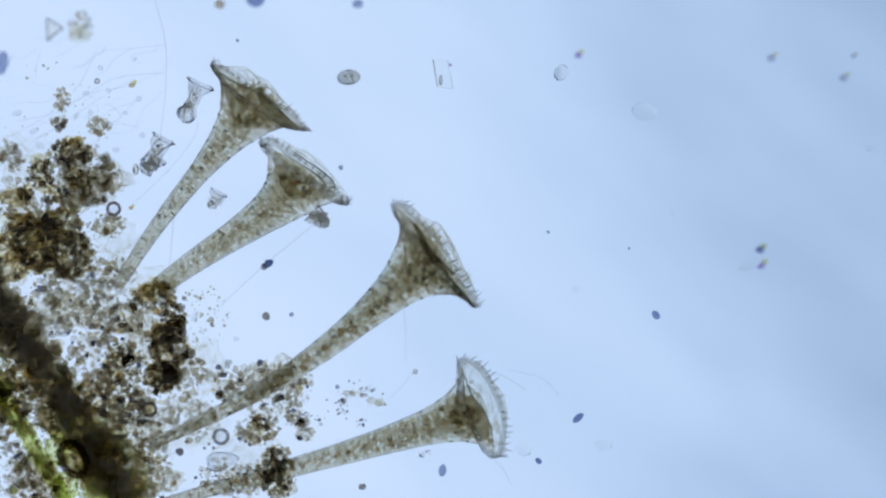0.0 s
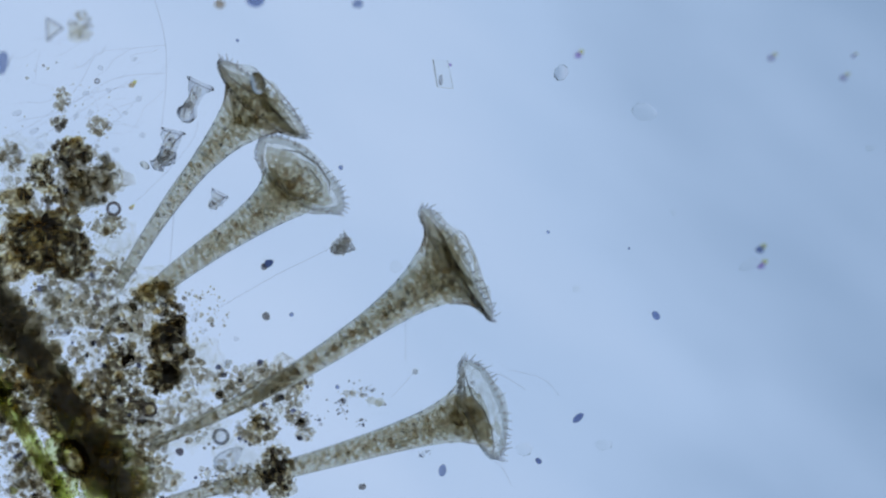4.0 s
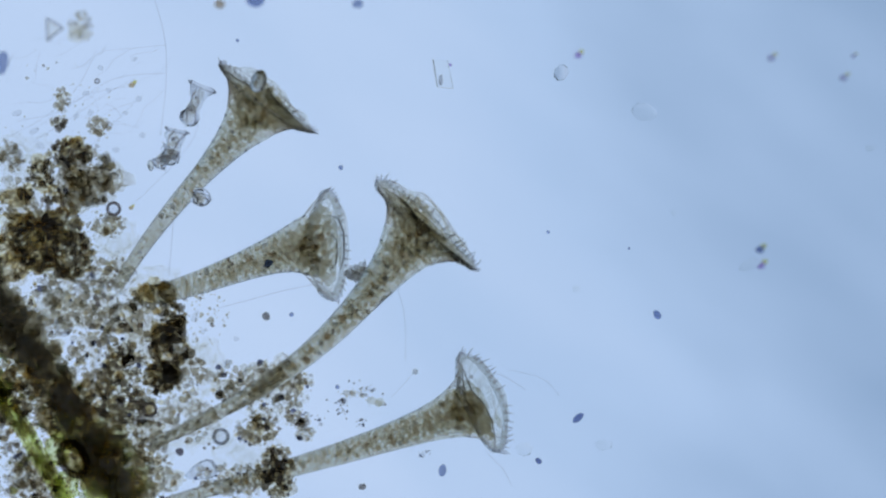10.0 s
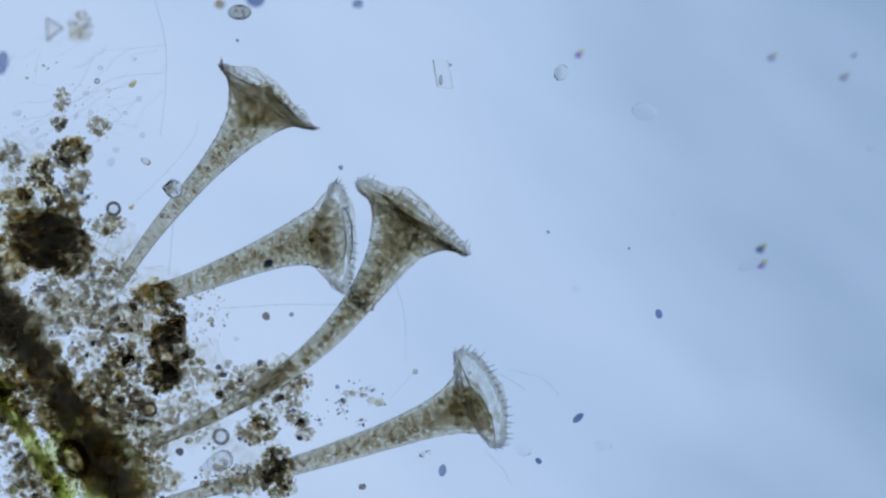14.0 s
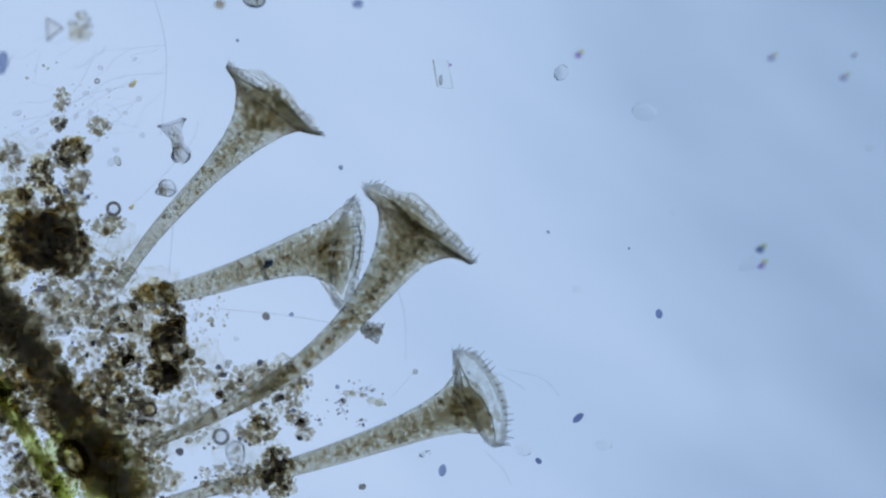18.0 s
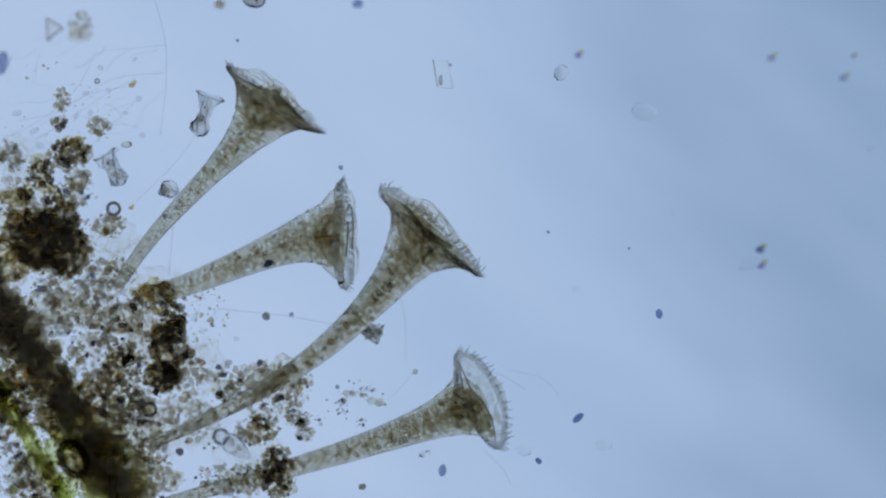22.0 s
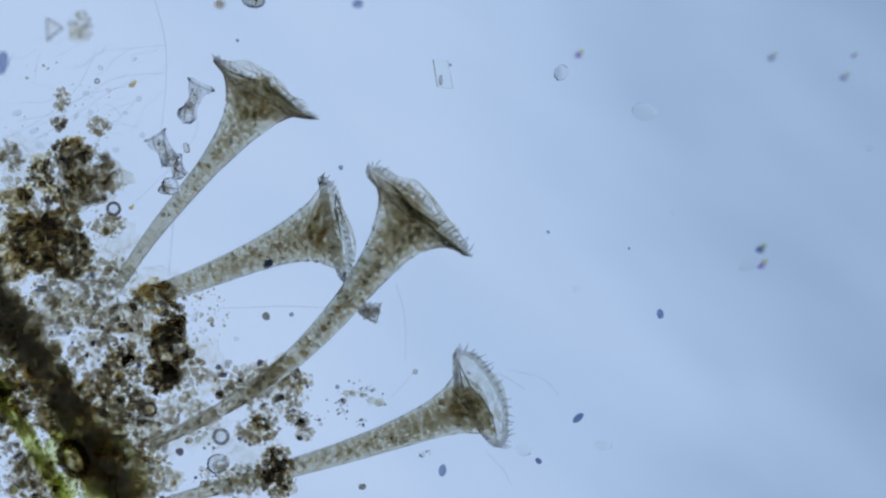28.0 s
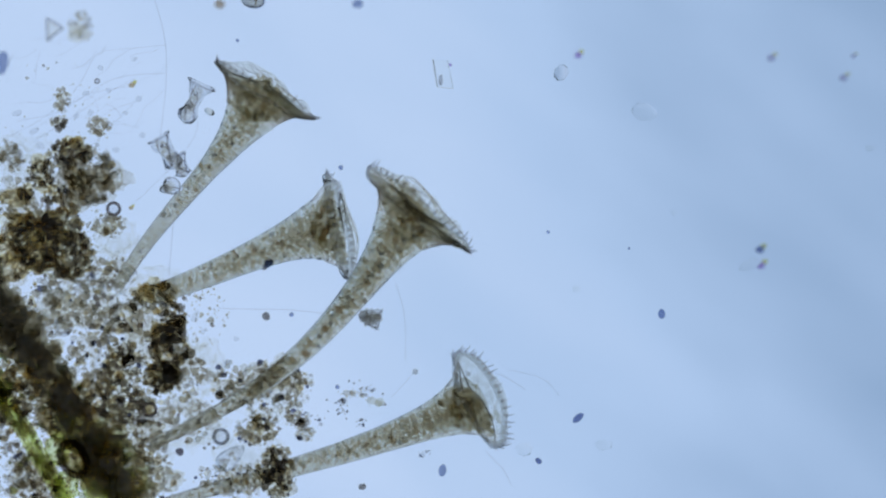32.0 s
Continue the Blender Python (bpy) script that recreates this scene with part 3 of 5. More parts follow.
            for _ in range(4 if seed == 3 and 120 < u0 < 165 else (2 if seed in (1, 3) else 1) if k < 9 else 0):
                r, a, g = thick(u0) * 0.5 * math.sqrt(rng.random()), rng.uniform(0, 6.28), rng.uniform(2.8, 5.5) * (0.7, 0.85, 1.15, 0.85)[seed - 1]
                part("food_vacuole", vacuole, VACUOLE, seg, m=Matrix.Translation((r * S * math.cos(a), r * S * math.sin(a), rng.uniform(-0.4, 0.4) * span * S)) @ Matrix.Scale(g, 4))
            self.pieces.append(seg)

    def spine(self, x, y, angle, tilt):
        """The stalk's line from base to neck, its running length, and the rim's middle."""
        base = self.root.matrix_basis.translation
        d = heading(angle, tilt)
        head = P(x, y, self.rim * S * math.cos(radians(tilt)) + 0.012 + self.lift)
        neck = head - d * self.neck * S
        reach = (neck - base).length
        chord = math.degrees(math.atan2(neck.y - base.y, neck.x - base.x))
        p1 = base + heading(chord + 0.6 * (chord - 28) if self.start is None else self.start) * reach * self.hold
        p2 = neck - heading(chord + (angle - chord) * self.follow + self.skew, tilt * 0.6) * reach * self.grip
        curve = []
        for k in range(61):
            q = k / 60
            curve.append(base * (1 - q) ** 3 + p1 * 3 * q * (1 - q) ** 2 + p2 * 3 * q * q * (1 - q) + neck * q ** 3)
        run = [0.0]
        for a, b in zip(curve, curve[1:]):
            run.append(run[-1] + (b - a).length)
        return curve, run, head

    def poses(self, x, y, angle, tilt, roll):
        """Poses of bell and pieces when the rim's middle is at (x, y) and the bell looks along angle and tilt."""
        base = self.root.matrix_basis.translation
        d = heading(angle, tilt)
        curve, run, head = self.spine(x, y, angle, tilt)
        def at(w):
            w *= run[-1]
            for k in range(60):
                if run[k + 1] >= w - 1e-9:
                    return curve[k].lerp(curve[k + 1], (w - run[k]) / (run[k + 1] - run[k]))
            return curve[-1]
        found = [Matrix.Translation(head - base) @ axes(d, roll)]
        n = len(self.pieces)
        for k in range(n):
            a, b = at(1 - self.joints[k]), at(1 - self.joints[k + 1])
            found.append(Matrix.Translation((a + b) / 2 - base) @ axes(a - b))
        return found

    def move(self):
        keyed = [(r[0], self.poses(*r[1:])) for r in self.rows]
        for k, ob in enumerate([self.bell, *self.pieces]):
            walk(ob, [(t, m[k]) for t, m in keyed])
        # the cilia beat one after another round the rim
        for ob, m, i in self.cilia:
            walk(ob, [(k * 0.4, m @ pose(0, 0, 0, 16 * math.sin(2.1 * k + 0.9 * i), 10 * math.cos(2.1 * k + 0.9 * i), 0)) for k in range(81)])


# time, middle of the rim (plan), heading, tilt towards the eyepiece, roll
FIRST_A = [(0, 455, 174, 55, 8, 0), (0.5, 457, 174, 54.6, 11, 0), (1, 466, 181, 50.5, 13, 0), (1.5, 465, 183, 47.9, 13, 0), (2, 461, 182, 47.8, 13, 0),
          (3, 462, 180, 48.5, 13, 0)]
FIRST_B = [(5.5, 448, 169, 51.5, 13, 0), (6, 442, 167, 56.5, 13, 0), (6.5, 459, 177, 56.5, 9, 0), (7, 464, 178, 55.3, 6, 0), (8, 464, 178, 53.5, 6, 0),
          (9, 470, 179, 52.8, 6, 0), (10, 468, 176, 53.9, 6, 0), (11, 468, 174, 54.3, 6, 0), (12, 470, 176, 54.3, 6, 0), (12.5, 457, 166, 56.3, 6, 0),
          (13, 463, 170, 56.1, 6, 0), (14, 469, 173, 55.5, 6, 0)]
FIRST_C = [(17, 476, 174, 54.3, 6, 0), (18, 481, 180, 53.7, 6, 0), (19, 482, 180, 55.6, 6, 0), (20, 482, 180, 55.6, 6, 0), (21, 481, 178, 55.3, 6, 0),
          (22, 482, 178, 55, 6, 0), (23, 478, 176, 55.5, 6, 0), (24, 471, 168, 56.9, 6, 0), (25, 469, 166, 57.3, 6, 0)]
FIRST_D = [(28, 464, 160, 59.5, 6, 0), (29, 465, 162, 59.4, 6, 0), (30, 460, 158, 61.3, 6, 0), (31, 460, 158, 61.2, 6, 0), (32, 466, 162, 59.8, 6, 0)]
SECOND_A = [(0, 540, 305, 53.4, 7, -40), (0.5, 532, 314, 50.3, 19, -20), (1, 534, 322, 47.4, 22, 0), (1.5, 532, 317, 50.2, 24, 0), (2, 530, 312, 50.3, 24, 0),
          (3, 530, 312, 49.6, 24, 0)]
SECOND_B = [(5.5, 532, 307, 49.2, 23, 0), (6, 534, 310, 48.7, 23, 0), (6.5, 542, 336, 41.5, 26, 5), (7, 545, 356, 35.6, 25, 10), (7.5, 546, 361, 29.1, 24, 15),
          (8, 545, 367, 23.9, 22, 20), (8.5, 565, 423, 9.1, 20, 25), (9, 572, 434, 4, 19, 30), (10, 580, 434, 2.8, 17, 30), (11, 585, 430, 1.8, 16, 30),
          (12, 590, 430, 0.9, 15, 30), (13, 592, 420, 4.7, 15, 30), (14, 597, 420, 3.5, 14, 30)]
SECOND_C = [(17, 610, 443, -5, 13, 40), (18, 612, 449, -6.4, 12, 40), (19, 614, 449, -7.7, 12, 40), (20, 614, 455, -8.2, 12, 40), (21, 614, 452, -8.1, 12, 40),
          (21.5, 615, 451, -7.8, 10, 40), (22, 607, 416, 1.9, 6, 60), (22.5, 598, 409, 7.3, 3, 80), (23, 594, 406, 7.4, 2, 90), (23.5, 581, 399, 11.9, 3, 90),
          (24, 579, 403, 15.1, 4, 90), (25, 582, 409, 15.8, 5, 90)]
SECOND_D = [(28, 594, 405, 12.8, 6, 95), (29, 596, 401, 12.2, 6, 95), (30, 598, 401, 11.6, 6, 95), (31, 598, 402, 11, 6, 95), (32, 600, 401, 11.5, 6, 95)]
THIRD_A = [(0, 771, 451, 38.6, 8, 0), (0.5, 776, 456, 37.1, 8, 0), (1, 780, 456, 36.5, 8, 0), (1.5, 786, 460, 35.6, 8, 0), (2, 792, 464, 34, 8, 0),
          (3, 801, 466, 32.9, 8, 0)]
THIRD_B = [(5.5, 814, 468, 31.8, 8, 0), (6, 809, 457, 33.6, 8, 0), (6.5, 807, 453, 34.2, 8, 0), (7, 801, 444, 36.1, 8, 0), (7.5, 797, 438, 37, 8, 0),
          (8, 786, 424, 39.9, 8, 0), (8.5, 767, 408, 44.1, 8, 0), (9, 757, 398, 47.3, 8, 0), (10, 754, 398, 48.3, 8, 0), (11, 742, 392, 51.6, 8, 0),
          (12, 736, 394, 55.7, 8, 0), (13, 725, 384, 57.6, 8, 0), (14, 730, 386, 56.9, 8, 0)]
THIRD_C = [(17, 738, 396, 56.4, 8, 0), (18, 742, 397, 54.8, 8, 0), (19, 742, 398, 54.9, 8, 0), (20, 746, 401, 54.6, 8, 0), (21, 746, 403, 53.8, 8, 0),
          (22, 762, 410, 49.2, 8, 0), (23, 764, 408, 46.6, 8, 0), (23.5, 768, 412, 45.5, 8, 0), (24, 756, 398, 49.2, 8, 0), (25, 748, 390, 49.5, 8, 0)]
THIRD_D = [(28, 740, 374, 49.5, 8, 0), (29, 739, 372, 49.5, 8, 0), (30, 743, 374, 48.5, 8, 0), (31, 745, 376, 48.4, 8, 0), (31.5, 746, 378, 48.2, 8, 5),
          (32, 740, 371, 51.3, 8, 10)]
FOURTH_A = [(0, 853, 723, 19.9, 20, 0), (3, 854, 725, 19.3, 20, 0)]
FOURTH_B = [(6, 854, 723, 20, 20, 0), (8, 854, 722, 20.2, 20, 0), (9, 854, 717, 21.6, 20, 0), (11, 853, 711, 22.2, 20, 0), (13, 852, 707, 22.8, 20, 0)]
FOURTH_C = [(17, 851, 705, 24, 20, 0), (21, 852, 707, 24.2, 20, 0), (23, 852, 709, 23.6, 20, 0), (25, 852, 707, 24.8, 20, 0)]
FOURTH_D = [(28, 852, 705, 25.2, 20, 0), (31, 852, 709, 24.1, 20, 0), (32, 851, 707, 24.5, 20, 0)]

stentors = [
    Trumpet(FIRST_A + FIRST_B + FIRST_C + FIRST_D, (208, 508), 60, 99, (0.95, 0.69), 13,
            "slender olive trumpet-shaped cell with a wide ciliated bell", 1, 0.0, 1.0, -4, 0.38),
    Trumpet(SECOND_A + SECOND_B + SECOND_C + SECOND_D, (262, 525), None, 91, (1.02, 0.95), 15,
            "olive trumpet-shaped cell swaying from the detritus", 2, 0.0, 0.88, 1, 1.0, 0.2, neck=36.0),
    Trumpet(THIRD_A + THIRD_B + THIRD_C + THIRD_D, (268, 787), 24, 111, (1.08, 0.94), 16,
            "long curved olive trumpet-shaped cell with brown granules", 3, 0.1, 1.0, 4, hold=0.46),
    Trumpet(FOURTH_A + FOURTH_B + FOURTH_C + FOURTH_D, (290, 891), 16, 88, (0.96, 0.92), 13,
            "olive trumpet-shaped cell with its bell turned upwards", 4),
]


# ---- detritus ----
ROTBALL = cloud_matter("humus_ball", ((0.38, (0.6, 0.56, 0.48)), (0.62, (0.4, 0.37, 0.33))), 50)


def clump(x, y, rx, ry, count, big, mat, label, seed, z=0.0, name="detritus_clump", turn=0.0, size=1.0, lumps=0, mass=None, beads=0, golden=0):
    """A heap: ragged soft lumps, grains as parts, fine grit as one mesh, dark beads."""
    rng = np.random.default_rng(seed)
    root = thing(name, P(x, y, z), label, "debris", "debris clumps")
    c, s = math.cos(radians(turn)), math.sin(radians(turn))
    def spot(edge):
        r, a = math.sqrt(rng.random()) * edge, rng.uniform(0, 6.28)
        u, v = rx * r * math.cos(a), ry * r * math.sin(a)
        return (u * c - v * s) * S, (u * s + v * c) * S, rng.uniform(0.01, 0.02 + 0.5 * min(rx, ry) * S * max(0.0, 1 - r * r))
    mass = mass or (ROT if mat is HUMUS else SLIME)
    for k in range((lumps + 2) // (3 if mat is HUMUS else 2) if lumps else 0):
        one = Shape()
        g = rng.uniform(0.38, 0.62) * min(rx, ry) * S
        x0, y0, z0 = spot(0.72)
        q = rng.uniform(0.8, 1.5)
        one.lump((x0, y0, g * 0.4), (g * q, g / q ** 0.5, g * 0.4), rng, 0.42, ICO4 if g > 0.02 else ICO3)
        part("soft_lump", one, GOLDMASS if golden and k % golden == 0 else mass, root)
    # knobbly crumbs; extra amber ones on the west side imitate the lens's colour fringe
    if mat in (HUMUS, DETRITUS) and lumps:
        o = Vector(rng.uniform(-9, 9, 3))
        dense, amber, grit = Shape(), Shape(), Shape()
        step = min(1.0, min(rx, ry) / 34)
        for _ in range(int(lumps * (0.26 if mat is HUMUS else 0.2) * rx * ry / ((4.9 if mat is HUMUS else 5.8) * step) ** 2)):
            r, q = math.sqrt(rng.random()), rng.uniform(0, 6.28)
            edge = 1.0 + 0.5 * noise.noise(Vector((1.6 * math.cos(q), 1.6 * math.sin(q), 0)) + o) + 0.25 * noise.noise(Vector((5 * math.cos(q), 5 * math.sin(q), 3)) + o)
            u, v = rx * r * edge * math.cos(q), ry * r * edge * math.sin(q)
            u, v = u * c - v * s, u * s + v * c
            g = (rng.uniform(2.8, 7.2) if mat is HUMUS else rng.uniform(3.2, 8.4)) * step * S
            p = (u * S, v * S, rng.uniform(0.01, 0.02 + 0.5 * min(rx, ry) * S * max(0.0, 1 - r * r)))
            side = (-u / rx + v / ry) * 0.5
            to = amber if rng.random() < (0.1 + 0.45 * max(0.0, side) if golden or mat is HUMUS else 0.08) else grit if mat is DETRITUS and rng.random() < 0.45 else dense
            if to is grit:
                to.blob(p, (g, g * rng.uniform(0.7, 1.0), g * 0.6), rng, 0.06, ICO2)
            else:
                to.lump(p, (g, g * rng.uniform(0.65, 1.1), g * 0.8), rng, 0.35, ICO2 if g > 4 * S else ICO1)
        tagged(part("crumb_mass", dense, CRUMB if mat is HUMUS else PALECRUMB, root, "knobbly crumbs"), kind="stuff")
        tagged(part("amber_matter", amber, AMBERCRUMB, root, "amber brown crumbs"), kind="stuff")
        if grit.v:
            tagged(part("clear_grit", grit, SAND, root, "clear rounded grit"), kind="stuff")
    sh = Shape()
    for _ in range(int(count * (0.45 if lumps else 1.0))):
        g = rng.choice([1.3, 1.9, 2.7, 4.0], p=[0.35, 0.35, 0.2, 0.1]) * S * size
        sh.blob(spot(1.1), (g, g * rng.uniform(0.7, 1.3), g), rng, 0.25, ICO1)
    tagged(part("silt", sh, mat, root), kind="stuff")
    stock = []
    for k in range(5):
        one = Shape()
        one.lump((0, 0, 0), (S, S * rng.uniform(0.7, 1.1), S * rng.uniform(0.6, 0.9)), rng, 0.5, ICO2)
        stock.append(one.mesh("grain", mat))
    for k in range(big):
        g = rng.uniform(3.5, 8.5) * size
        p = part("grain", stock[k % 5], mat, root)
        p.matrix_basis = Matrix.Translation(spot(0.95)) @ Euler((rng.uniform(0, 6), rng.uniform(0, 6), rng.uniform(0, 6))).to_matrix().to_4x4() @ Matrix.Diagonal((g, g, g, 1))
    if beads:
        one = Shape()
        one.blob((0, 0, 0), (S, S, S * 0.8), rng, 0.05, ICO2)
        ball = one.mesh("dark_bead", BEAD)
        for k in range(beads):
            g = rng.choice([2.4, 3.4, 4.4, 5.6])
            part("dark_bead", ball, BEAD, root, m=Matrix.Translation(spot(1.1)) @ Matrix.Scale(g, 4))
    return root


# heaps of humus
clump(14, 715, 46, 56, 160, 22, HUMUS, "tan mottled humus under green fibres", 2, 0.0, lumps=12, beads=6)
dark_heap = clump(88, 448, 72, 64, 500, 70, HUMUS, "dark brown crumbly humus clump", 11, 0.02, lumps=18, beads=6, golden=5)
clump(14, 462, 40, 44, 120, 16, DETRITUS, "pale tan humus along the stem", 10, 0.01, lumps=8, golden=3)
clump(125, 272, 36, 27, 160, 26, HUMUS, "brown crumbly humus clump with amber lens-fringed edges", 12, 0.02, lumps=10, golden=2)
clump(72, 308, 25, 28, 100, 16, HUMUS, "amber brown crumbly humus clump", 13, 0.01, lumps=6, mass=AMBER, golden=1)
clump(140, 318, 22, 18, 60, 8, DETRITUS, "olive grey crumbly humus clump", 9, 0.01, lumps=6, mass=AMBER)
clump(47, 342, 14, 15, 20, 5, HUMUS, "small amber and brown humus clump", 54, 0.01, lumps=9, mass=AMBER, beads=1, golden=1)
clump(94, 346, 15, 16, 20, 5, HUMUS, "small amber and brown humus clump", 55, 0.01, lumps=9, mass=AMBER, beads=2, golden=1)
clump(40, 375, 44, 40, 120, 16, DETRITUS, "loose amber brown humus", 8, 0.0, lumps=4, mass=AMBER, beads=3, golden=2)
clump(308, 568, 22, 40, 140, 18, HUMUS, "dark humus clump at the foot of a trumpet cell", 14, lumps=9, beads=4)
clump(300, 612, 34, 40, 130, 24, HUMUS, "blackish crumbly humus clump on detritus", 15, 0.02, lumps=10, mass=AMBER, beads=5, golden=4)
clump(285, 668, 32, 30, 120, 20, HUMUS, "black dense crumbly humus clump", 16, 0.02, lumps=16, beads=3)
clump(215, 645, 36, 36, 180, 22, HUMUS, "brown loose detritus on the slide", 17, lumps=3, mass=AMBER, beads=6)
clump(335, 660, 30, 40, 150, 14, DETRITUS, "grey brown loose detritus on the slide", 18, lumps=5, beads=3)
clump(276, 524, 34, 28, 90, 10, DETRITUS, "olive detritus round the foot of a trumpet cell", 19, 0.02, lumps=14, mass=AMBER, golden=3)
clump(194, 400, 28, 20, 110, 14, DETRITUS, "grey brown loose detritus on the slide", 20, lumps=5, mass=AMBER)
clump(175, 224, 20, 15, 50, 10, DETRITUS, "small brown detritus flake", 21, lumps=3, mass=AMBER)
clump(105, 218, 15, 11, 24, 6, HUMUS, "small dark brown detritus flake", 22, lumps=6)
clump(111, 178, 13, 22, 34, 8, DETRITUS, "small amber brown detritus flake", 23, lumps=5, mass=AMBER)
clump(145, 45, 26, 30, 20, 2, DETRITUS, "faint brown flake under the slide", 24, UNDER - 0.02, lumps=3, mass=AMBER)
clump(22, 280, 24, 26, 70, 12, DETRITUS, "grey brown flake of detritus", 25, lumps=5)
clump(128, 350, 34, 26, 110, 12, DETRITUS, "grey amber loose humus", 3, 0.0, lumps=2, beads=4)
# pale fields
clump(140, 540, 105, 50, 320, 18, DETRITUS, "whitish loose detritus field with dark beads", 26, lumps=8, beads=16, size=1.15)
clump(250, 590, 70, 60, 260, 20, DETRITUS, "sand-coloured loose detritus field", 27, lumps=5, beads=12, size=1.2)
clump(165, 640, 40, 60, 140, 30, DETRITUS, "whitish loose detritus field beside the stem", 7, lumps=3, beads=6, size=1.2)
clump(60, 850, 50, 40, 120, 24, DETRITUS, "tan detritus under green fibres", 4, lumps=4, beads=5, size=1.2)
clump(215, 715, 52, 44, 260, 30, HUMUS, "dark brown detritus beside the stem", 28, lumps=9, beads=8)
clump(190, 800, 46, 50, 200, 24, HUMUS, "olive brown detritus on the stem", 6, 0.02, lumps=5)
clump(262, 790, 34, 46, 160, 20, DETRITUS, "grey brown detritus beside the stem", 5, lumps=6, mass=AMBER, beads=6)
clump(255, 850, 60, 44, 220, 26, DETRITUS, "grey detritus beside the stem", 29, lumps=7, mass=AMBER, beads=6)
clump(330, 740, 60, 40, 160, 8, DETRITUS, "pale loose detritus on glass", 30, lumps=5)
clump(405, 680, 28, 34, 130, 10, DETRITUS, "grey brown detritus on a stalk", 31, lumps=4, beads=4)
clump(480, 690, 60, 50, 300, 18, DETRITUS, "grey brown detritus on a stalk", 32, lumps=7, beads=10)
clump(455, 760, 38, 26, 170, 18, DETRITUS, "grey brown flake with dark grains", 33, lumps=6, mass=AMBER, beads=6)
clump(527, 742, 20, 16, 50, 8, DETRITUS, "grey crumbly flake with dark beads", 34, lumps=6, beads=6)
clump(490, 835, 30, 46, 200, 36, HUMUS, "dark humus round the foot of a trumpet cell", 35, 0.06, lumps=9, mass=AMBER, beads=6)
clump(420, 850, 70, 26, 220, 14, DETRITUS, "brown detritus along a stalk", 36, lumps=6, beads=5)
clump(610, 712, 84, 40, 26, 0, SILT, "scattered grey grains on glass", 37)
clump(535, 672, 26, 16, 8, 3, DETRITUS, "pale rounded grains beside a stalk", 51, lumps=4)
clump(625, 695, 22, 8, 8, 2, DETRITUS, "faint pale grains on glass", 52, lumps=3)
clump(543, 768, 16, 12, 6, 2, DETRITUS, "greenish clear block with dark beads", 53, lumps=9, mass=SLIME, beads=3)
clump(668, 711, 20, 15, 6, 0, SILT, "small blurred brown flake on glass", 49, 0.0, turn=20, lumps=5, mass=ROT)
clump(606, 718, 12, 14, 26, 2, SILT, "small heap of dark grey grains", 44, size=0.8)
clump(538, 742, 16, 12, 20, 3, SILT, "small heap of dark grey grains", 45, size=0.9)
clump(640, 745, 9, 8, 12, 1, SILT, "small heap of dark grey grains", 46, size=0.8)
clump(655, 690, 7, 9, 10, 0, SILT, "small heap of dark grey grains", 47, size=0.8)
clump(753, 803, 11, 8, 12, 1, SILT, "small heap of dark grey grains", 48, size=0.8)
clump(360, 560, 44, 50, 90, 4, DETRITUS, "pale scattered grains on glass", 38)
clump(190, 480, 54, 26, 200, 12, DETRITUS, "brown detritus at stalk feet", 39, lumps=3, beads=5)
clump(30, 830, 60, 50, 200, 10, DETRITUS, "pale detritus beneath the stem", 40, lumps=5, beads=12)
clump(90, 725, 30, 44, 120, 16, DETRITUS, "tan detritus beneath the stem", 41, lumps=8, mass=AMBER, beads=4)
clump(90, 200, 110, 90, 60, 0, DETRITUS, "faint scattered specks in slime", 42, size=0.7)
clump(20, 350, 40, 50, 120, 8, DETRITUS, "grey loose detritus on glass", 43, lumps=2)

for x, y, r in ((306, 664, 19), (318, 568, 12), (335, 626, 11), (226, 640, 12), (290, 600, 10), (388, 700, 8)):
    sh = Shape()
    sh.lump((0, 0, 0), (r * S, r * S * 0.9, r * S * 0.6), np.random.default_rng(r), 0.12, ICO3)
    solid("humus_ball", sh, ROTBALL, P(x, y, 0.04), "round blackish brown ball of humus", "debris", "humus balls")

# pale mass that slips in and out behind the humus
pale_mass = clump(158, 318, 48, 56, 200, 20, DETRITUS, "greyish clear lumpy mass of slime", 50, 0.0, "slime_mass", lumps=15)

# thin films of slime between the heaps
for k, (x, y, rx, ry) in enumerate(((150, 545, 95, 42), (235, 585, 62, 52), (262, 500, 50, 30), (225, 660, 60, 48), (40, 300, 52, 60), (205, 420, 40, 34), (345, 660, 48, 60),
                                    (335, 755, 60, 36), (480, 700, 58, 46), (250, 800, 56, 52), (440, 800, 56, 40), (170, 470, 60, 30))):
    rng = np.random.default_rng(300 + k)
    sh = Shape()
    sh.lump((0, 0, 0), (rx * S, ry * S, 0.006), rng, 0.5, ICO4)
    sh.lump((rx * S * rng.uniform(-0.4, 0.4), ry * S * rng.uniform(-0.4, 0.4), 0.004), (rx * 0.6 * S, ry * 0.65 * S, 0.006), rng, 0.5, ICO4)
    tagged(solid("slime_film", sh, SLIMEFILM, P(x, y, 0.008), "thin greyish film of slime on glass", "slime"), kind="stuff")

# ---- plant stem ----
stem = thing("plant_stem", P(0, 441, 0), "dark decaying plant stem with green fibres", "plant")
off = stem.matrix_basis.translation


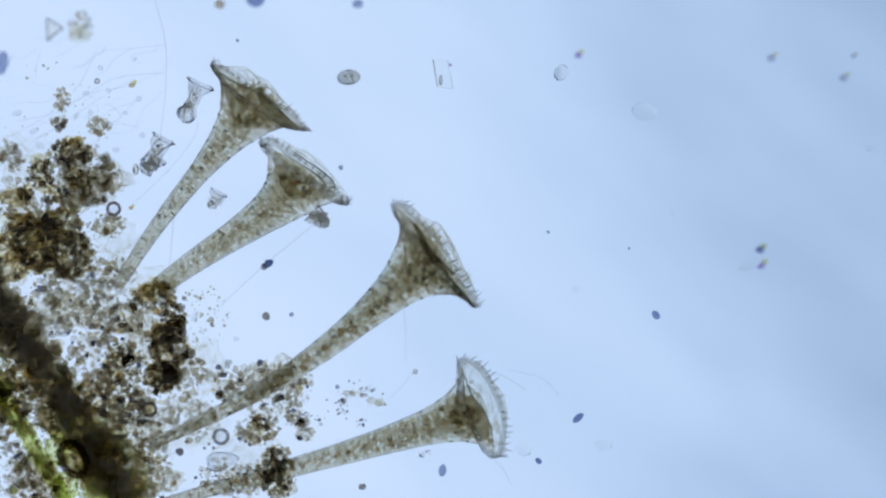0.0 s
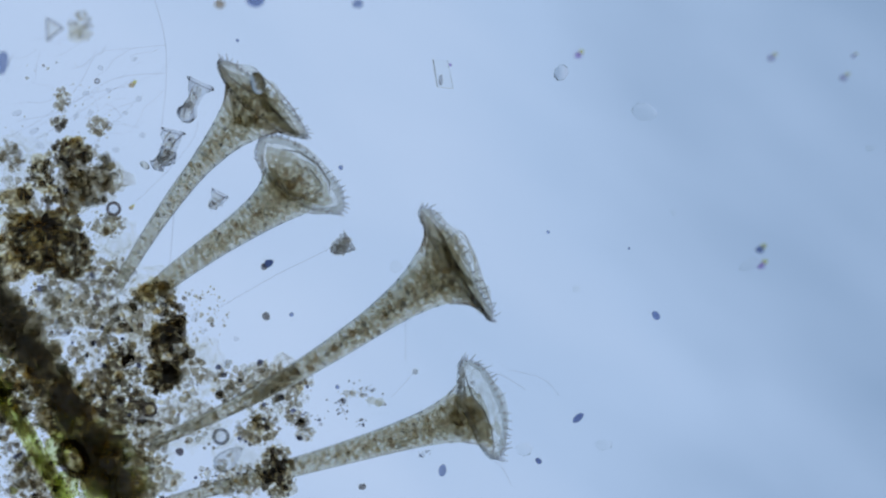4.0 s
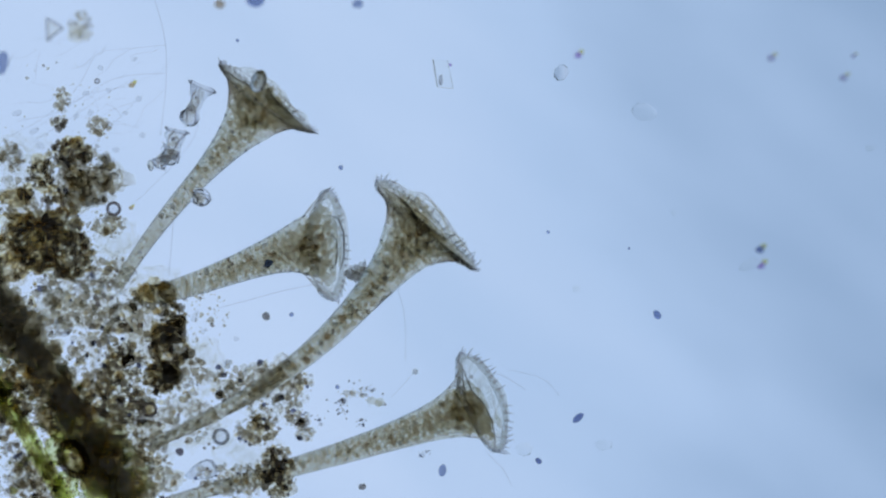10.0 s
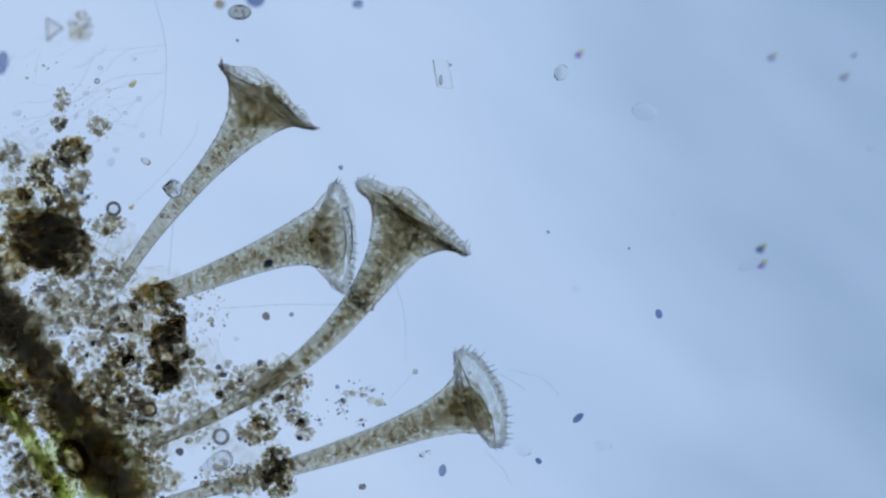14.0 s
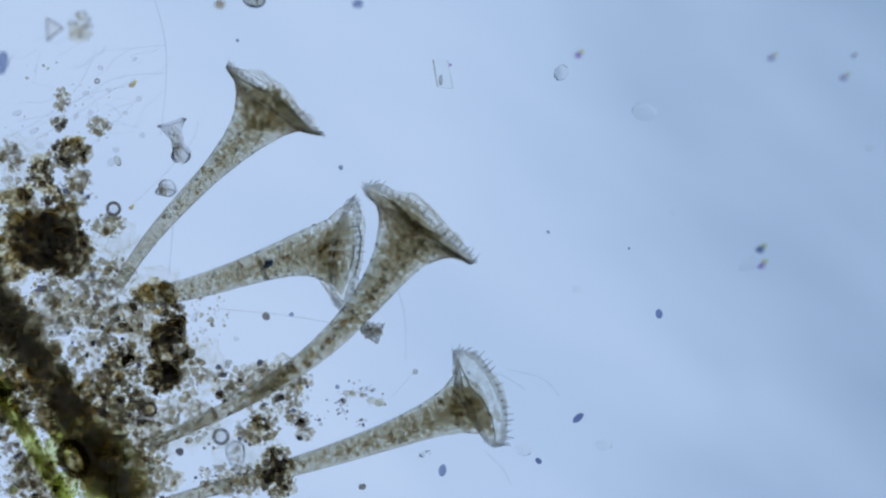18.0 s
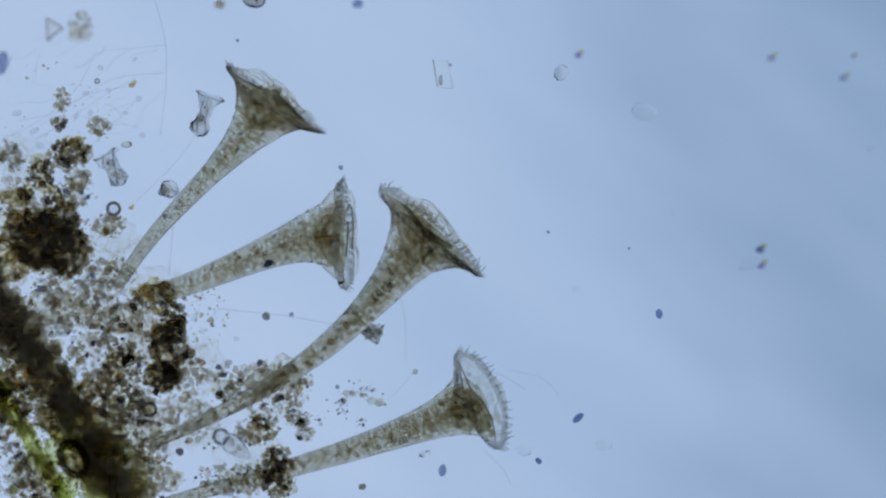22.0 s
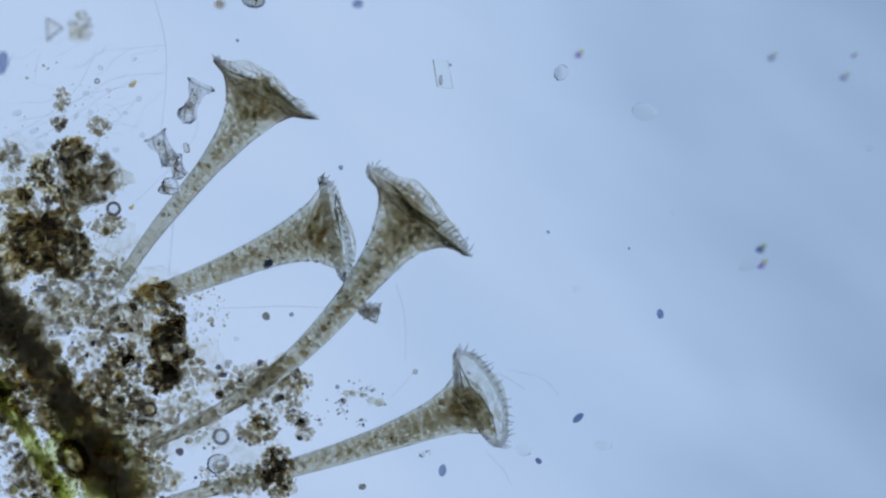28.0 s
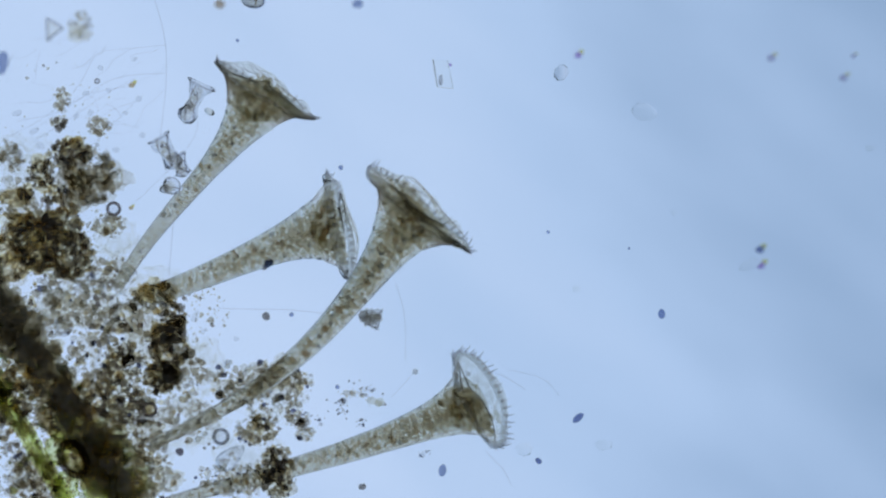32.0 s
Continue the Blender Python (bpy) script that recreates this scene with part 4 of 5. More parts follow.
def strand(points, radii, wob, seed, n=10, low=0.1):
    rng = np.random.default_rng(seed)
    pts, rad = [], []
    for (x0, y0), (x1, y1), r0, r1 in zip(points, points[1:], radii, radii[1:]):
        for q in np.linspace(0, 1, 12, endpoint=False):
            r = (r0 + (r1 - r0) * q) * rng.uniform(1 - wob, 1 + wob)
            z = max(radii) * S + low
            pts.append(P(x0 + (x1 - x0) * q + rng.uniform(-wob, wob) * r0, y0 + (y1 - y0) * q + rng.uniform(-wob, wob) * r0, z) - off)
            rad.append(r * S)
    sh = Shape()
    sh.tube(pts, rad, n)
    return sh


part("stem_core", strand([(-90, 440), (-10, 540), (50, 622), (105, 702), (140, 760)], [34, 36, 34, 30, 22], 0.16, 59, 18, 0.06), SKIN, stem, "dark soft core")
rng = np.random.default_rng(60)
# plan x, plan y, half width, thickness of the rotten skin
LINE = ((-60, 490, 44, 5.0), (10, 575, 52, 5.0), (58, 640, 50, 4.0), (106, 700, 50, 3.8), (146, 765, 54, 4.4), (180, 828, 58, 5.0), (215, 900, 62, 5.0))
for (x0, y0, w0, d0), (x1, y1, w1, d1) in zip(LINE, LINE[1:]):
    long = math.hypot(x1 - x0, y1 - y0)
    ax, ay = (x1 - x0) / long, (y1 - y0) / long
    black, olive, green, amber = Shape(), Shape(), Shape(), Shape()
    for _ in range(int(0.5 * (d0 + d1) * long * (w0 + w1) / 200)):
        q, e = rng.random(), max(-0.9, min(1.1, rng.normal(0.12, 0.46)))
        w = w0 + (w1 - w0) * q
        x, y = x0 + (x1 - x0) * q + ay * w * e, y0 + (y1 - y0) * q - ax * w * e
        g = rng.uniform(5.5, 13.5) * S
        to = green if y > 735 and rng.random() < 0.38 else black if y < 760 and e > -0.35 and rng.random() < (0.6 if y < 660 else 0.45) else amber if rng.random() < (0.35 if y > 660 else 0.14) else olive
        to.lump(P(x, y, 0.1 + rng.uniform(0, 0.12)) - off, (g, g * rng.uniform(0.6, 1.2), g * 0.7), rng, 0.4, ICO2)
    for name, shape, mat, label in (("stem_skin", black, BLACKCRUMB, "blackish rotten skin"), ("rotten_crust", olive, CRUMB, "olive brown rotten crumbs"), ("amber_crust", amber, AMBERCRUMB, "amber brown rotten flecks"), ("green_crust", green, GREENCRUMB, "dull green tissue flecks")):
        if shape.v:
            tagged(part(name, shape, mat, stem, label), kind="stuff")
for x, y, rx, ry in ((-20, 690, 36, 30), (175, 850, 30, 40), (104, 796, 18, 30), (118, 860, 20, 26)):
    one = Shape()
    one.lump(P(x, y, 0.14) - off, (rx * S, ry * S, 0.05), rng, 0.45, ICO4)
    part("green_tissue", one, LEAFGREEN, stem, "dull green soft tissue")
for k in range(5):
    d = 4.8 * (k - 2)
    part("fibre", strand([(-40 + d, 645 - d * 0.6), (45 + d, 765 - d * 0.6), (72 + d, 815 - d * 0.6), (135 + d, 915 - d * 0.6)], [4.5 + k % 3] * 4, 0.12, 62 + k, 8, 0.12), LEAFGREEN, stem, "yellow green fibre")
for k in range(4):
    d = 10 * k
    part("fibre", strand([(150 + d, 790), (170 + d, 830), (205 + d, 905)], [6, 7, 6], 0.1, 75 + k, 8, 0.12), LEAFGREEN, stem, "olive green fibre")
for name, count, wide, low, high, mat, label in (("mould_crust", 240, 30, 2, 6, MOULD, "dark rotten crumbs"), ("loose_crust", 300, 60, 2, 6, DETRITUS, "loose brown crumbs"),
                                                 ("green_dust", 70, 50, 2, 7, GREEN, "green plant flecks")):
    sh = Shape()
    for _ in range(count):
        q = rng.random()
        x, y = -20 + 200 * q, 535 + 300 * q
        d = rng.normal(0, wide) - (34 if wide > 40 else 0)
        g = rng.uniform(low, high) * S
        sh.blob(P(x + d * 0.8, y - d * 0.55, rng.uniform(0.05, 0.25)) - off, (g, g * 1.3, g), rng, 0.25, ICO1)
    tagged(part(name, sh, mat, stem, label), kind="stuff")


# ---- small cells ----
def pip(name, x, y, r, mat, label, category, group="", stretch=1.0, turn=0.0, rough=0.1, z=None, seed=0):
    rng = np.random.default_rng(int(x * 7 + y))
    sh = Shape()
    v, f = ICO3 if r > 8 else ICO2
    w = v * np.array((r * stretch, r, r * 0.8)) * S * (1 + rng.uniform(-rough, rough, (len(v), 1)))
    sh.add(w, f)
    m = Matrix.Translation(P(x, y, r * S * 0.8 if z is None else z)) @ pose(0, 0, 0, 0, 0, turn)
    return solid(name, sh, mat, m, label, category, group)


def ring_cell(x, y, r, label, mat, long=1.0, turn=0.0, z=0.0, inner=None):
    """A round cell with a thick wall and a paler middle."""
    root = thing("round_cell", Matrix.Translation(P(x, y, 0.3 * r * S + z)) @ pose(0, 0, 0, 0, 0, turn), label, "cell", "round cells")
    sh = Shape()
    w = 0.22 if not inner else 0.26
    sh.tube([(r * (long - w * 0.8) * S * math.cos(a), r * (1 - w * 0.8) * S * math.sin(a), 0) for a in np.linspace(0, 2 * math.pi, 41)], [r * w * S] * 41, 10, False)
    part("cell_wall", sh, mat, root)
    sh = Shape()
    sh.add(ICO3[0] * np.array((r * long * 0.8, r * 0.8, r * 0.25)) * S, ICO3[1])
    part("cell_body", sh, inner or CLEARFILM, root)
    return root


DARKWALL = clear_matter("dark_wall", (0.84, 0.83, 0.83), (0.72, 0.71, 0.71), 60, 1.07)
ring_cell(201, 370, 13, "dark-walled round cell with a pale middle", WALL, z=0.03)
ring_cell(265, 725, 13, "brown-walled round cell with a pale middle", WALL, z=0.16)
ring_cell(391, 773, 15, "clear round cell with a granular wall", GREYFILM)
ring_cell(172, 144, 5, "tiny dark-walled round cell", WALL)
ring_cell(112, 578, 17, "clear round cell in the detritus", FILM, z=0.05)
ring_cell(160, 490, 9, "clear round cell in the detritus", FILM, z=0.05)
ring_cell(26, 280, 13, "dark-walled oval cell among the flakes", FILM, 1.4, -40, 0.02)
ring_cell(130, 812, 26, "dark-ringed oval cell on the stem", WALL, 1.35, -65, 0.3, OCHRE)


def vase(length, wide, waist, label, film=None, foot=1.0, name="bell_animalcule"):
    """A clear goblet-shaped cell with a flared lip, a waist and inner bodies."""
    root = thing(name, P(0, 0), label, "cell", "small goblet cells")
    h = length * S
    sh = Shape()
    sh.lathe([(-h * 0.5, wide * 0.3 * foot * S), (-h * 0.47, wide * 0.6 * foot * S), (-h * 0.4, wide * 0.8 * (0.5 + 0.5 * foot) * S), (-h * 0.28, wide * (0.74 if foot == 1 else 0.5) * S), (-h * 0.14, waist * 1.15 * S), (-h * 0.06, waist * 1.0 * S), (h * 0.05, waist * S),
              (h * 0.25, waist * 1.35 * S), (h * 0.4, wide * 0.8 * S), (h * 0.47, wide * S), (h * 0.5, wide * 0.92 * S)], 20,
             lambda z, r, a: (z + 0.002 * math.sin(2 * a + 1), r * (1 + (0.12 if z > -0.1 * h else 0.2) * math.sin(2 * a + z * 40) + (0.09 if z > -0.1 * h else 0.16) * math.sin(3 * a - z * 90) + 0.09 * math.sin(5 * a + z * 260))), False)
    part("goblet", sh, film or FILM, root)
    rng = np.random.default_rng(int(length * 10 + wide))
    for k in range(6 if foot == 1 else 2):
        a, up = rng.uniform(0, 6.28), rng.choice([-1, 1])
        pts = []
        for q in range(7):
            z = (-0.42 + 0.86 * q / 6) if k < 3 else (-0.4 + 0.05 * q)
            r = waist * (1.05 + 2.6 * z * z) if foot == 1 else waist * (0.9 + 0.7 * z)
            a += rng.uniform(0.05, 0.4) * up
            pts.append((r * S * math.cos(a), r * S * math.sin(a), z * h))
        one = Shape()
        one.tube(pts, [rng.uniform(0.6, 1.5) * S for _ in pts], 5)
        part("crease", one, DARKWALL, root, "grey crease of the skin")
    sh = Shape()
    pts = [(wide * 0.97 * S * math.cos(a), wide * 0.97 * S * math.sin(a), h * 0.47) for a in np.linspace(0, 2 * math.pi, 25)]
    sh.tube(pts, [1.1 * S] * 25, 6, False)
    part("lip", sh, DARKWALL, root, "grey thickened lip")
    rng = np.random.default_rng(int(length * 10 + wide))
    sh = Shape()
    for _ in range(7):
        g = rng.uniform(1.5, 3.5) * S
        sh.blob((rng.uniform(-0.4, 0.4) * waist * S, rng.uniform(-0.4, 0.4) * waist * S, rng.uniform(-0.4, 0.3) * h), (g, g, g), rng, 0.15, ICO1)
    tagged(part("inner_matter", sh, SILT, root), kind="stuff")
    for k in range(3):
        sh = Shape()
        sh.lump((rng.uniform(-0.3, 0.3) * waist * S, 0, (k - 1.1) * 0.24 * h), (waist * 0.8 * S, waist * 0.7 * S, 0.2 * h), rng, 0.5, ICO3)
        part("folded_skin", sh, GREYCLOUD if foot < 1 and film is GREYCLOUD else SLIME, root)
    return root


goblet_a = vase(74, 23, 10, "clear hourglass-shaped goblet cell with a grey lip")
goblet_b = vase(62, 20, 12, "clear folded goblet cell beside the slender trumpet cell")
goblet_c = vase(32, 15.5, 10.5, "small clear bell-shaped cell on a fine thread", CUP, 0.3)
goblet_d = vase(38, 18, 13, "small grey bell cell on a long fine thread", GREYCLOUD, 0.3)
rng = np.random.default_rng(83)
sh = Shape()
for _ in range(9):
    g = rng.uniform(3, 7) * S
    sh.lump((rng.uniform(-13, 13) * S, rng.uniform(-10, 10) * S, rng.uniform(-8, 22) * S), (g, g * 0.8, g), rng, 0.4, ICO2)
tagged(part("caught_debris", sh, PALECRUMB, goblet_d, "grey debris caught in the bell"), kind="stuff")
goblet_e = vase(40, 16, 10, "small pale goblet cell", CUP)

# kidney-shaped swimmer
swimmer = thing("kidney_cell", P(617, 137, 0.3), "grey kidney-shaped swimming cell", "cell")
v, f = ICO3
w = v * np.array((20, 16, 13)) * S
w[:, 1] -= 7 * S * np.exp(-(w[:, 0] / (9 * S)) ** 2) * (v[:, 1] > 0)
sh = Shape()
sh.add(w, f)
part("cell_body", sh, KIDNEY, swimmer)
sh = Shape()
rng = np.random.default_rng(81)
for _ in range(9):
    g = rng.uniform(1.2, 2.6) * S
    sh.blob((rng.uniform(-11, 11) * S, rng.uniform(-9, 4) * S, rng.uniform(-5, 5) * S), (g, g, g), rng, 0.15, ICO1)
tagged(part("inner_matter", sh, DETRITUS, swimmer), kind="stuff")

# flask cell low in the middle, and a clear oval
flask = thing("flask_cell", P(393, 816, 0.02), "clear flask-shaped cell with a thin dark outline", "cell")
sh = Shape()
sh.lathe([(-30 * S, 2 * S), (-24 * S, 7 * S), (-12 * S, 13 * S), (4 * S, 17 * S), (16 * S, 17 * S), (24 * S, 13 * S), (27 * S, 6 * S)], 24, None, False)
part("cell_wall", sh, FLASK, flask, "clear wall with a grey outline")
sh = Shape()
sh.lathe([(-20 * S, 2 * S), (-14 * S, 7.5 * S), (-4 * S, 11.5 * S), (6 * S, 13.8 * S), (15 * S, 13.6 * S), (20 * S, 10 * S), (22.5 * S, 4 * S)], 24, None, False)
part("cell_body", sh, FLASKBODY, flask)
rng = np.random.default_rng(82)
sh = Shape()
for _ in range(8):
    g = rng.uniform(1.6, 4.0) * S
    sh.blob((rng.uniform(-7, 7) * S, rng.uniform(-6, 6) * S, rng.uniform(-10, 16) * S), (g, g, g * 1.3), rng, 0.2, ICO2)
tagged(part("inner_matter", sh, PALECRUMB, flask, "pale inner bodies"), kind="stuff")
oval = pip("oval_cell", 262, 290, 7, SWIMMER, "small clear oval swimming cell", "cell", stretch=1.4, rough=0.0)

# ---- loose things on the slide ----
for x, y, r, st, turn in ((603, 297, 4.5, 1, 0), (184, 524, 4.5, 1, 0), (197, 528, 4.2, 1, 0), (165, 577, 5, 1, 0), (190, 606, 5, 1, 0), (222, 575, 6, 1, 0), (247, 577, 6, 1.1, 30),
                          (30, 789, 6, 1, 0), (35, 825, 5, 1, 0), (362, 793, 3, 1, 0), (370, 786, 3, 1, 0), (378, 793, 3, 1, 0), (388, 696, 6.5, 1, 0), (318, 800, 7, 1, 0), (970, 411, 3, 1, 0), (475, 467, 7, 1.4, 40), (467, 472, 6, 1, 0), (471, 560, 7, 1, 0),
                          (516, 557, 4, 1, 0), (597, 685, 4, 1, 0), (735, 658, 5, 1, 0), (641, 862, 6, 1.2, 10), (1113, 440, 2, 1, 0),
                          (420, 72, 3, 1, 0)):
    pip("mineral_grain", x, y, r, GREYCLOUD if y == 658 else DARKBLUE if r == 7 and x == 475 else BLUE if r < 6 and x > 400 else PEBBLE, "dark bluish mineral grain on the slide", "grain", "scattered grains", st, turn, 0.2, 0.137 if x == 475 else None)
for x, y, r, st, turn, label in ((1023, 740, 6, 2.0, 40, "slim blue-grey rod-shaped alga"), (783, 833, 7, 1.6, 80, "stubby blue-grey rod-shaped alga"),
                                 (953, 816, 5, 1.3, -40, "small oval blue-grey alga"), (452, 0, 14, 1.2, 0, "dark blue round alga"),
                                 (3, 112, 12, 1.9, 80, "large blurred blue alga")):
    pip("alga", x, y, r, BLUE, label, "alga", "", st, turn, 0.05, UNDER - r * S * 0.7 if y in (0, 112) else None)
drifter = pip("alga", 1161, 558, 6.5, BLUE, "dark oval alga drifting slowly", "alga", "", 1.4, -60, 0.05)
for x, y, r, label in ((1025, 96, 7, "rusty spore with an amber lens fringe drifting in water"), (1367, 101, 8, "faint amber spore drifting in water"), (1495, 136, 8, "faint rusty spore drifting in water"),
                       (1349, 468, 8, "rusty spore beside a pale streak"), (1347, 440, 8, "blue tinted spore drifting in water"), (392, 5, 10, "blurred brown spore in water"),
                       (636, 4, 10, "blurred violet spore in water"), (233, 367, 4, "tiny rust-red grain on glass"), (235, 149, 5.5, "amber and brown translucent grain"),
                       (1512, 98, 5, "faint grey spore drifting in water")):
    r *= 1.25
    low = r * S * 0.6 if x in (233, 235) else UNDER - r * S * 0.5
    root = thing("spore", P(x, y, low), label, "spore", "spores")
    soft = FAINTRUST if "faint" in label else BLUE if "blue" in label or "violet" in label else VIOLET if x > 1000 else RUST
    # The lens's colour fringe, built in as an amber part beside a tinted body.
    for name, dx, dy, k, mat in (("spore_body", -0.25 * r, -0.25 * r, 0.8, soft), ("amber_edge", 0.5 * r, 0.5 * r, 0.55, PALEGOLD if "faint" in label else GOLD)):
        if name == "spore_body" or "blurred" not in label:
            sh = Shape()
            sh.lump((dx * S, dy * S, 0), (r * k * S, r * k * S * 0.85, r * k * S * 0.7), np.random.default_rng(int(x)), 0.2, ICO3)
            part(name, sh, mat, root)
for x, y, r, st, turn, label in ((993, 129, 12, 1.2, 60, "clear lens-shaped cell with a grey edge"), (1140, 199, 16, 1.4, -10, "very faint clear cell"),
                                 (1068, 788, 10, 1.5, 0, "very faint clear scrap"), (928, 795, 12, 1.2, 0, "faint clear scrap on glass"),
                                 (1020, 511, 7, 1, 0, "faint clear speck on glass"), (1192, 377, 5, 1, 0, "faint clear speck on glass"), (1328, 468, 9, 2.4, 25, "very faint clear streak on glass"),
                                 (1540, 263, 6, 1.5, 0, "faint clear speck on glass"), (700, 473, 10, 1, 0, "faint grey speck on glass"),
                                 (197, 287, 6, 1.4, 60, "small clear fleck in slime"), (152, 165, 4, 1.5, 20, "small clear fleck in slime"), (192, 160, 4, 1.3, -30, "small clear fleck in slime"), (245, 175, 5, 1.2, 50, "small clear fleck in slime"), (60, 232, 5, 1.8, 30, "small clear fleck in slime"), (222, 200, 4, 1.4, 10, "small clear fleck in slime"), (252, 240, 5, 1.1, 0, "small clear fleck in slime"), (70, 258, 6, 1.3, -40, "small clear fleck in slime"), (135, 205, 4, 1.6, 70, "small clear fleck in slime"), (160, 200, 5, 1.2, 45, "small clear fleck in slime"), (30, 200, 5, 1.7, 15, "small clear fleck in slime"), (205, 265, 5, 1.3, 20, "small clear fleck in slime"), (178, 120, 4, 1.4, -20, "small clear fleck in slime"), (238, 105, 3.5, 1.6, 35, "small clear fleck in slime"), (345, 560, 5, 2.2, 60, "small clear fleck in slime"), (362, 585, 4, 1.5, 20, "small clear fleck in slime"), (418, 600, 4, 1.3, 0, "small clear fleck in slime"), (400, 640, 5, 1.2, 30, "small clear fleck in slime")):
    pip("clear_scrap", x, y, r, PALE if "faint" in label else FLASK if x == 993 else CLEARFILM, label, "scrap", "clear scraps", st, turn, 0.06)

# clear three-cornered scrap, as a rim round a thin film
scrap = thing("clear_scrap", P(96, 54, UNDER - 0.012), "faint clear triangular scrap with a grey rim", "scrap", "clear scraps")
ends = [(-14 * S, 22 * S, 0.004), (17 * S, 3 * S, 0.004), (-12 * S, -20 * S, 0.004)]
for k in range(3):
    sh = Shape()
    sh.tube([Vector(ends[k]).lerp(Vector(ends[(k + 1) % 3]), q / 6) + Vector((0, 0.002 * math.sin(q * 0.52), 0)) for q in range(7)], [(2.0 + 0.4 * (q % 2)) * S for q in range(7)], 8)
    part("rim", sh, DARKWALL, scrap)
sh = Shape()
sh.add(ends + [(x, y, z + 0.002) for x, y, z in ends], [[2, 1, 0], [3, 4, 5], [0, 1, 4, 3], [1, 2, 5, 4], [2, 0, 3, 5]])
part("film", sh, SLIME, scrap, smooth=False)

# clear wedge-shaped crystal
sh = Shape()
sh.add([(a * S * w, b * S * w, c) for c, w in ((0, 1), (0.004, 0.92)) for a, b in ((-16, 26), (10, 24), (20, -26), (-8, -24))],
       [[3, 2, 1, 0], [4, 5, 6, 7], [0, 1, 5, 4], [1, 2, 6, 5], [2, 3, 7, 6], [3, 0, 4, 7]])
crystal = thing("crystal", P(782, 131, 0.002), "clear wedge-shaped crystal with a grey core", "crystal")
part("crystal_body", sh, CRYSTAL, crystal, smooth=False)
sh = Shape()
sh.add(ICO2[0] * np.array((4, 10, 3)) * S + np.array((-2 * S, -12 * S, 0.018)), ICO2[1])
part("grey_core", sh, DARKWALL, crystal)
for a, c, w in (((-16, 26), (-8, -24), 1.3), ((10, 24), (20, -26), 0.7), ((-8, -24), (20, -26), 0.8)):
    sh = Shape()
    sh.tube([(a[0] * S, a[1] * S, 0.005), (c[0] * S, c[1] * S, 0.005)], [w * S] * 2, 6)
    part("edge", sh, SLIME, crystal)
pip("mineral_grain", 797, 115, 3, VIOLET, "tiny rust-red grain beside a clear crystal", "grain", "scattered grains")


# ---- threads ----
def thread(points, width, label):
    pts = [P(x, y, 0.006 + width * S) for x, y in points]
    fine = []
    for k in range(len(pts) - 1):
        a, b, c, d = pts[max(k - 1, 0)], pts[k], pts[k + 1], pts[min(k + 2, len(pts) - 1)]
        for q in (0, 0.25, 0.5, 0.75):
            fine.append(0.5 * (2 * b + (c - a) * q + (2 * a - 5 * b + 4 * c - d) * q * q + (3 * b - a - 3 * c + d) * q ** 3))
    fine.append(pts[-1])
    sh = Shape()
    o = fine[0].copy()
    sh.tube([p - o for p in fine], [width * S] * len(fine), 6)
    return solid("thread", sh, THREAD, o, label, "thread", "slime threads")


for pts, w in (([(272, -5), (286, 40), (294, 90), (293, 160), (284, 240)], 0.8), ([(293, 80), (230, 86), (180, 92), (140, 120)], 0.5),
               ([(240, 140), (190, 165), (140, 200), (60, 250)], 0.8), ([(232, 365), (290, 310), (340, 250), (350, 215)], 0.8),
               ([(180, 610), (168, 650), (160, 690)], 1.6), ([(195, 560), (176, 630), (168, 690)], 1.2), ([(690, 705), (715, 680), (735, 655)], 0.8),
               ([(845, 652), (890, 665), (930, 690)], 0.8), ([(860, 800), (890, 830), (905, 860)], 0.8), ([(299, 490), (303, 440), (308, 375)], 0.9), ([(20, 240), (90, 200), (140, 150), (170, 90)], 0.8),
               ([(30, 215), (110, 195), (200, 140), (290, 130)], 0.7), ([(60, 230), (150, 170), (235, 152)], 0.7), ([(140, 280), (190, 230), (240, 180)], 0.7),
               ([(700, 500), (716, 560), (718, 640)], 0.6), ([(900, 655), (960, 670), (990, 700)], 0.6)):
    thread(pts, w, "fine colourless thread of slime")

rng = np.random.default_rng(17)
for _ in range(26):
    x, y, a = rng.uniform(10, 270), rng.uniform(70, 260), rng.uniform(-0.2, 1.2)
    run = rng.uniform(6, 24)
    line = [(x, y)]
    for k in range(4):
        a += rng.uniform(-0.45, 0.45)
        x, y = x + run * math.cos(a), y - run * math.sin(a)
        line.append((x, y))
    thread(line, rng.uniform(0.3, 0.7), "fine colourless thread of slime")

anchor = thing("long_thread", P(385, 546, 0.05), "fine thread that holds a bell cell", "thread", "slime threads")
sh = Shape()
sh.tube([(0, 0, 0), (0.12, 0.004, 0), (0.235, 0, 0)], [0.9 * S] * 3, 6)
tether = part("strand", sh, THREAD, anchor)


# ---- what moves ----
def track(ob, rows, z):
    """Keys a thing through rows of (time, plan x, plan y, turn, and a tilt if it is not small)."""
    walk(ob, [(r[0], Matrix.Translation(P(r[1], r[2], z)) @ axes(heading(r[3], r[4] if len(r) > 4 else 8))) for r in rows])


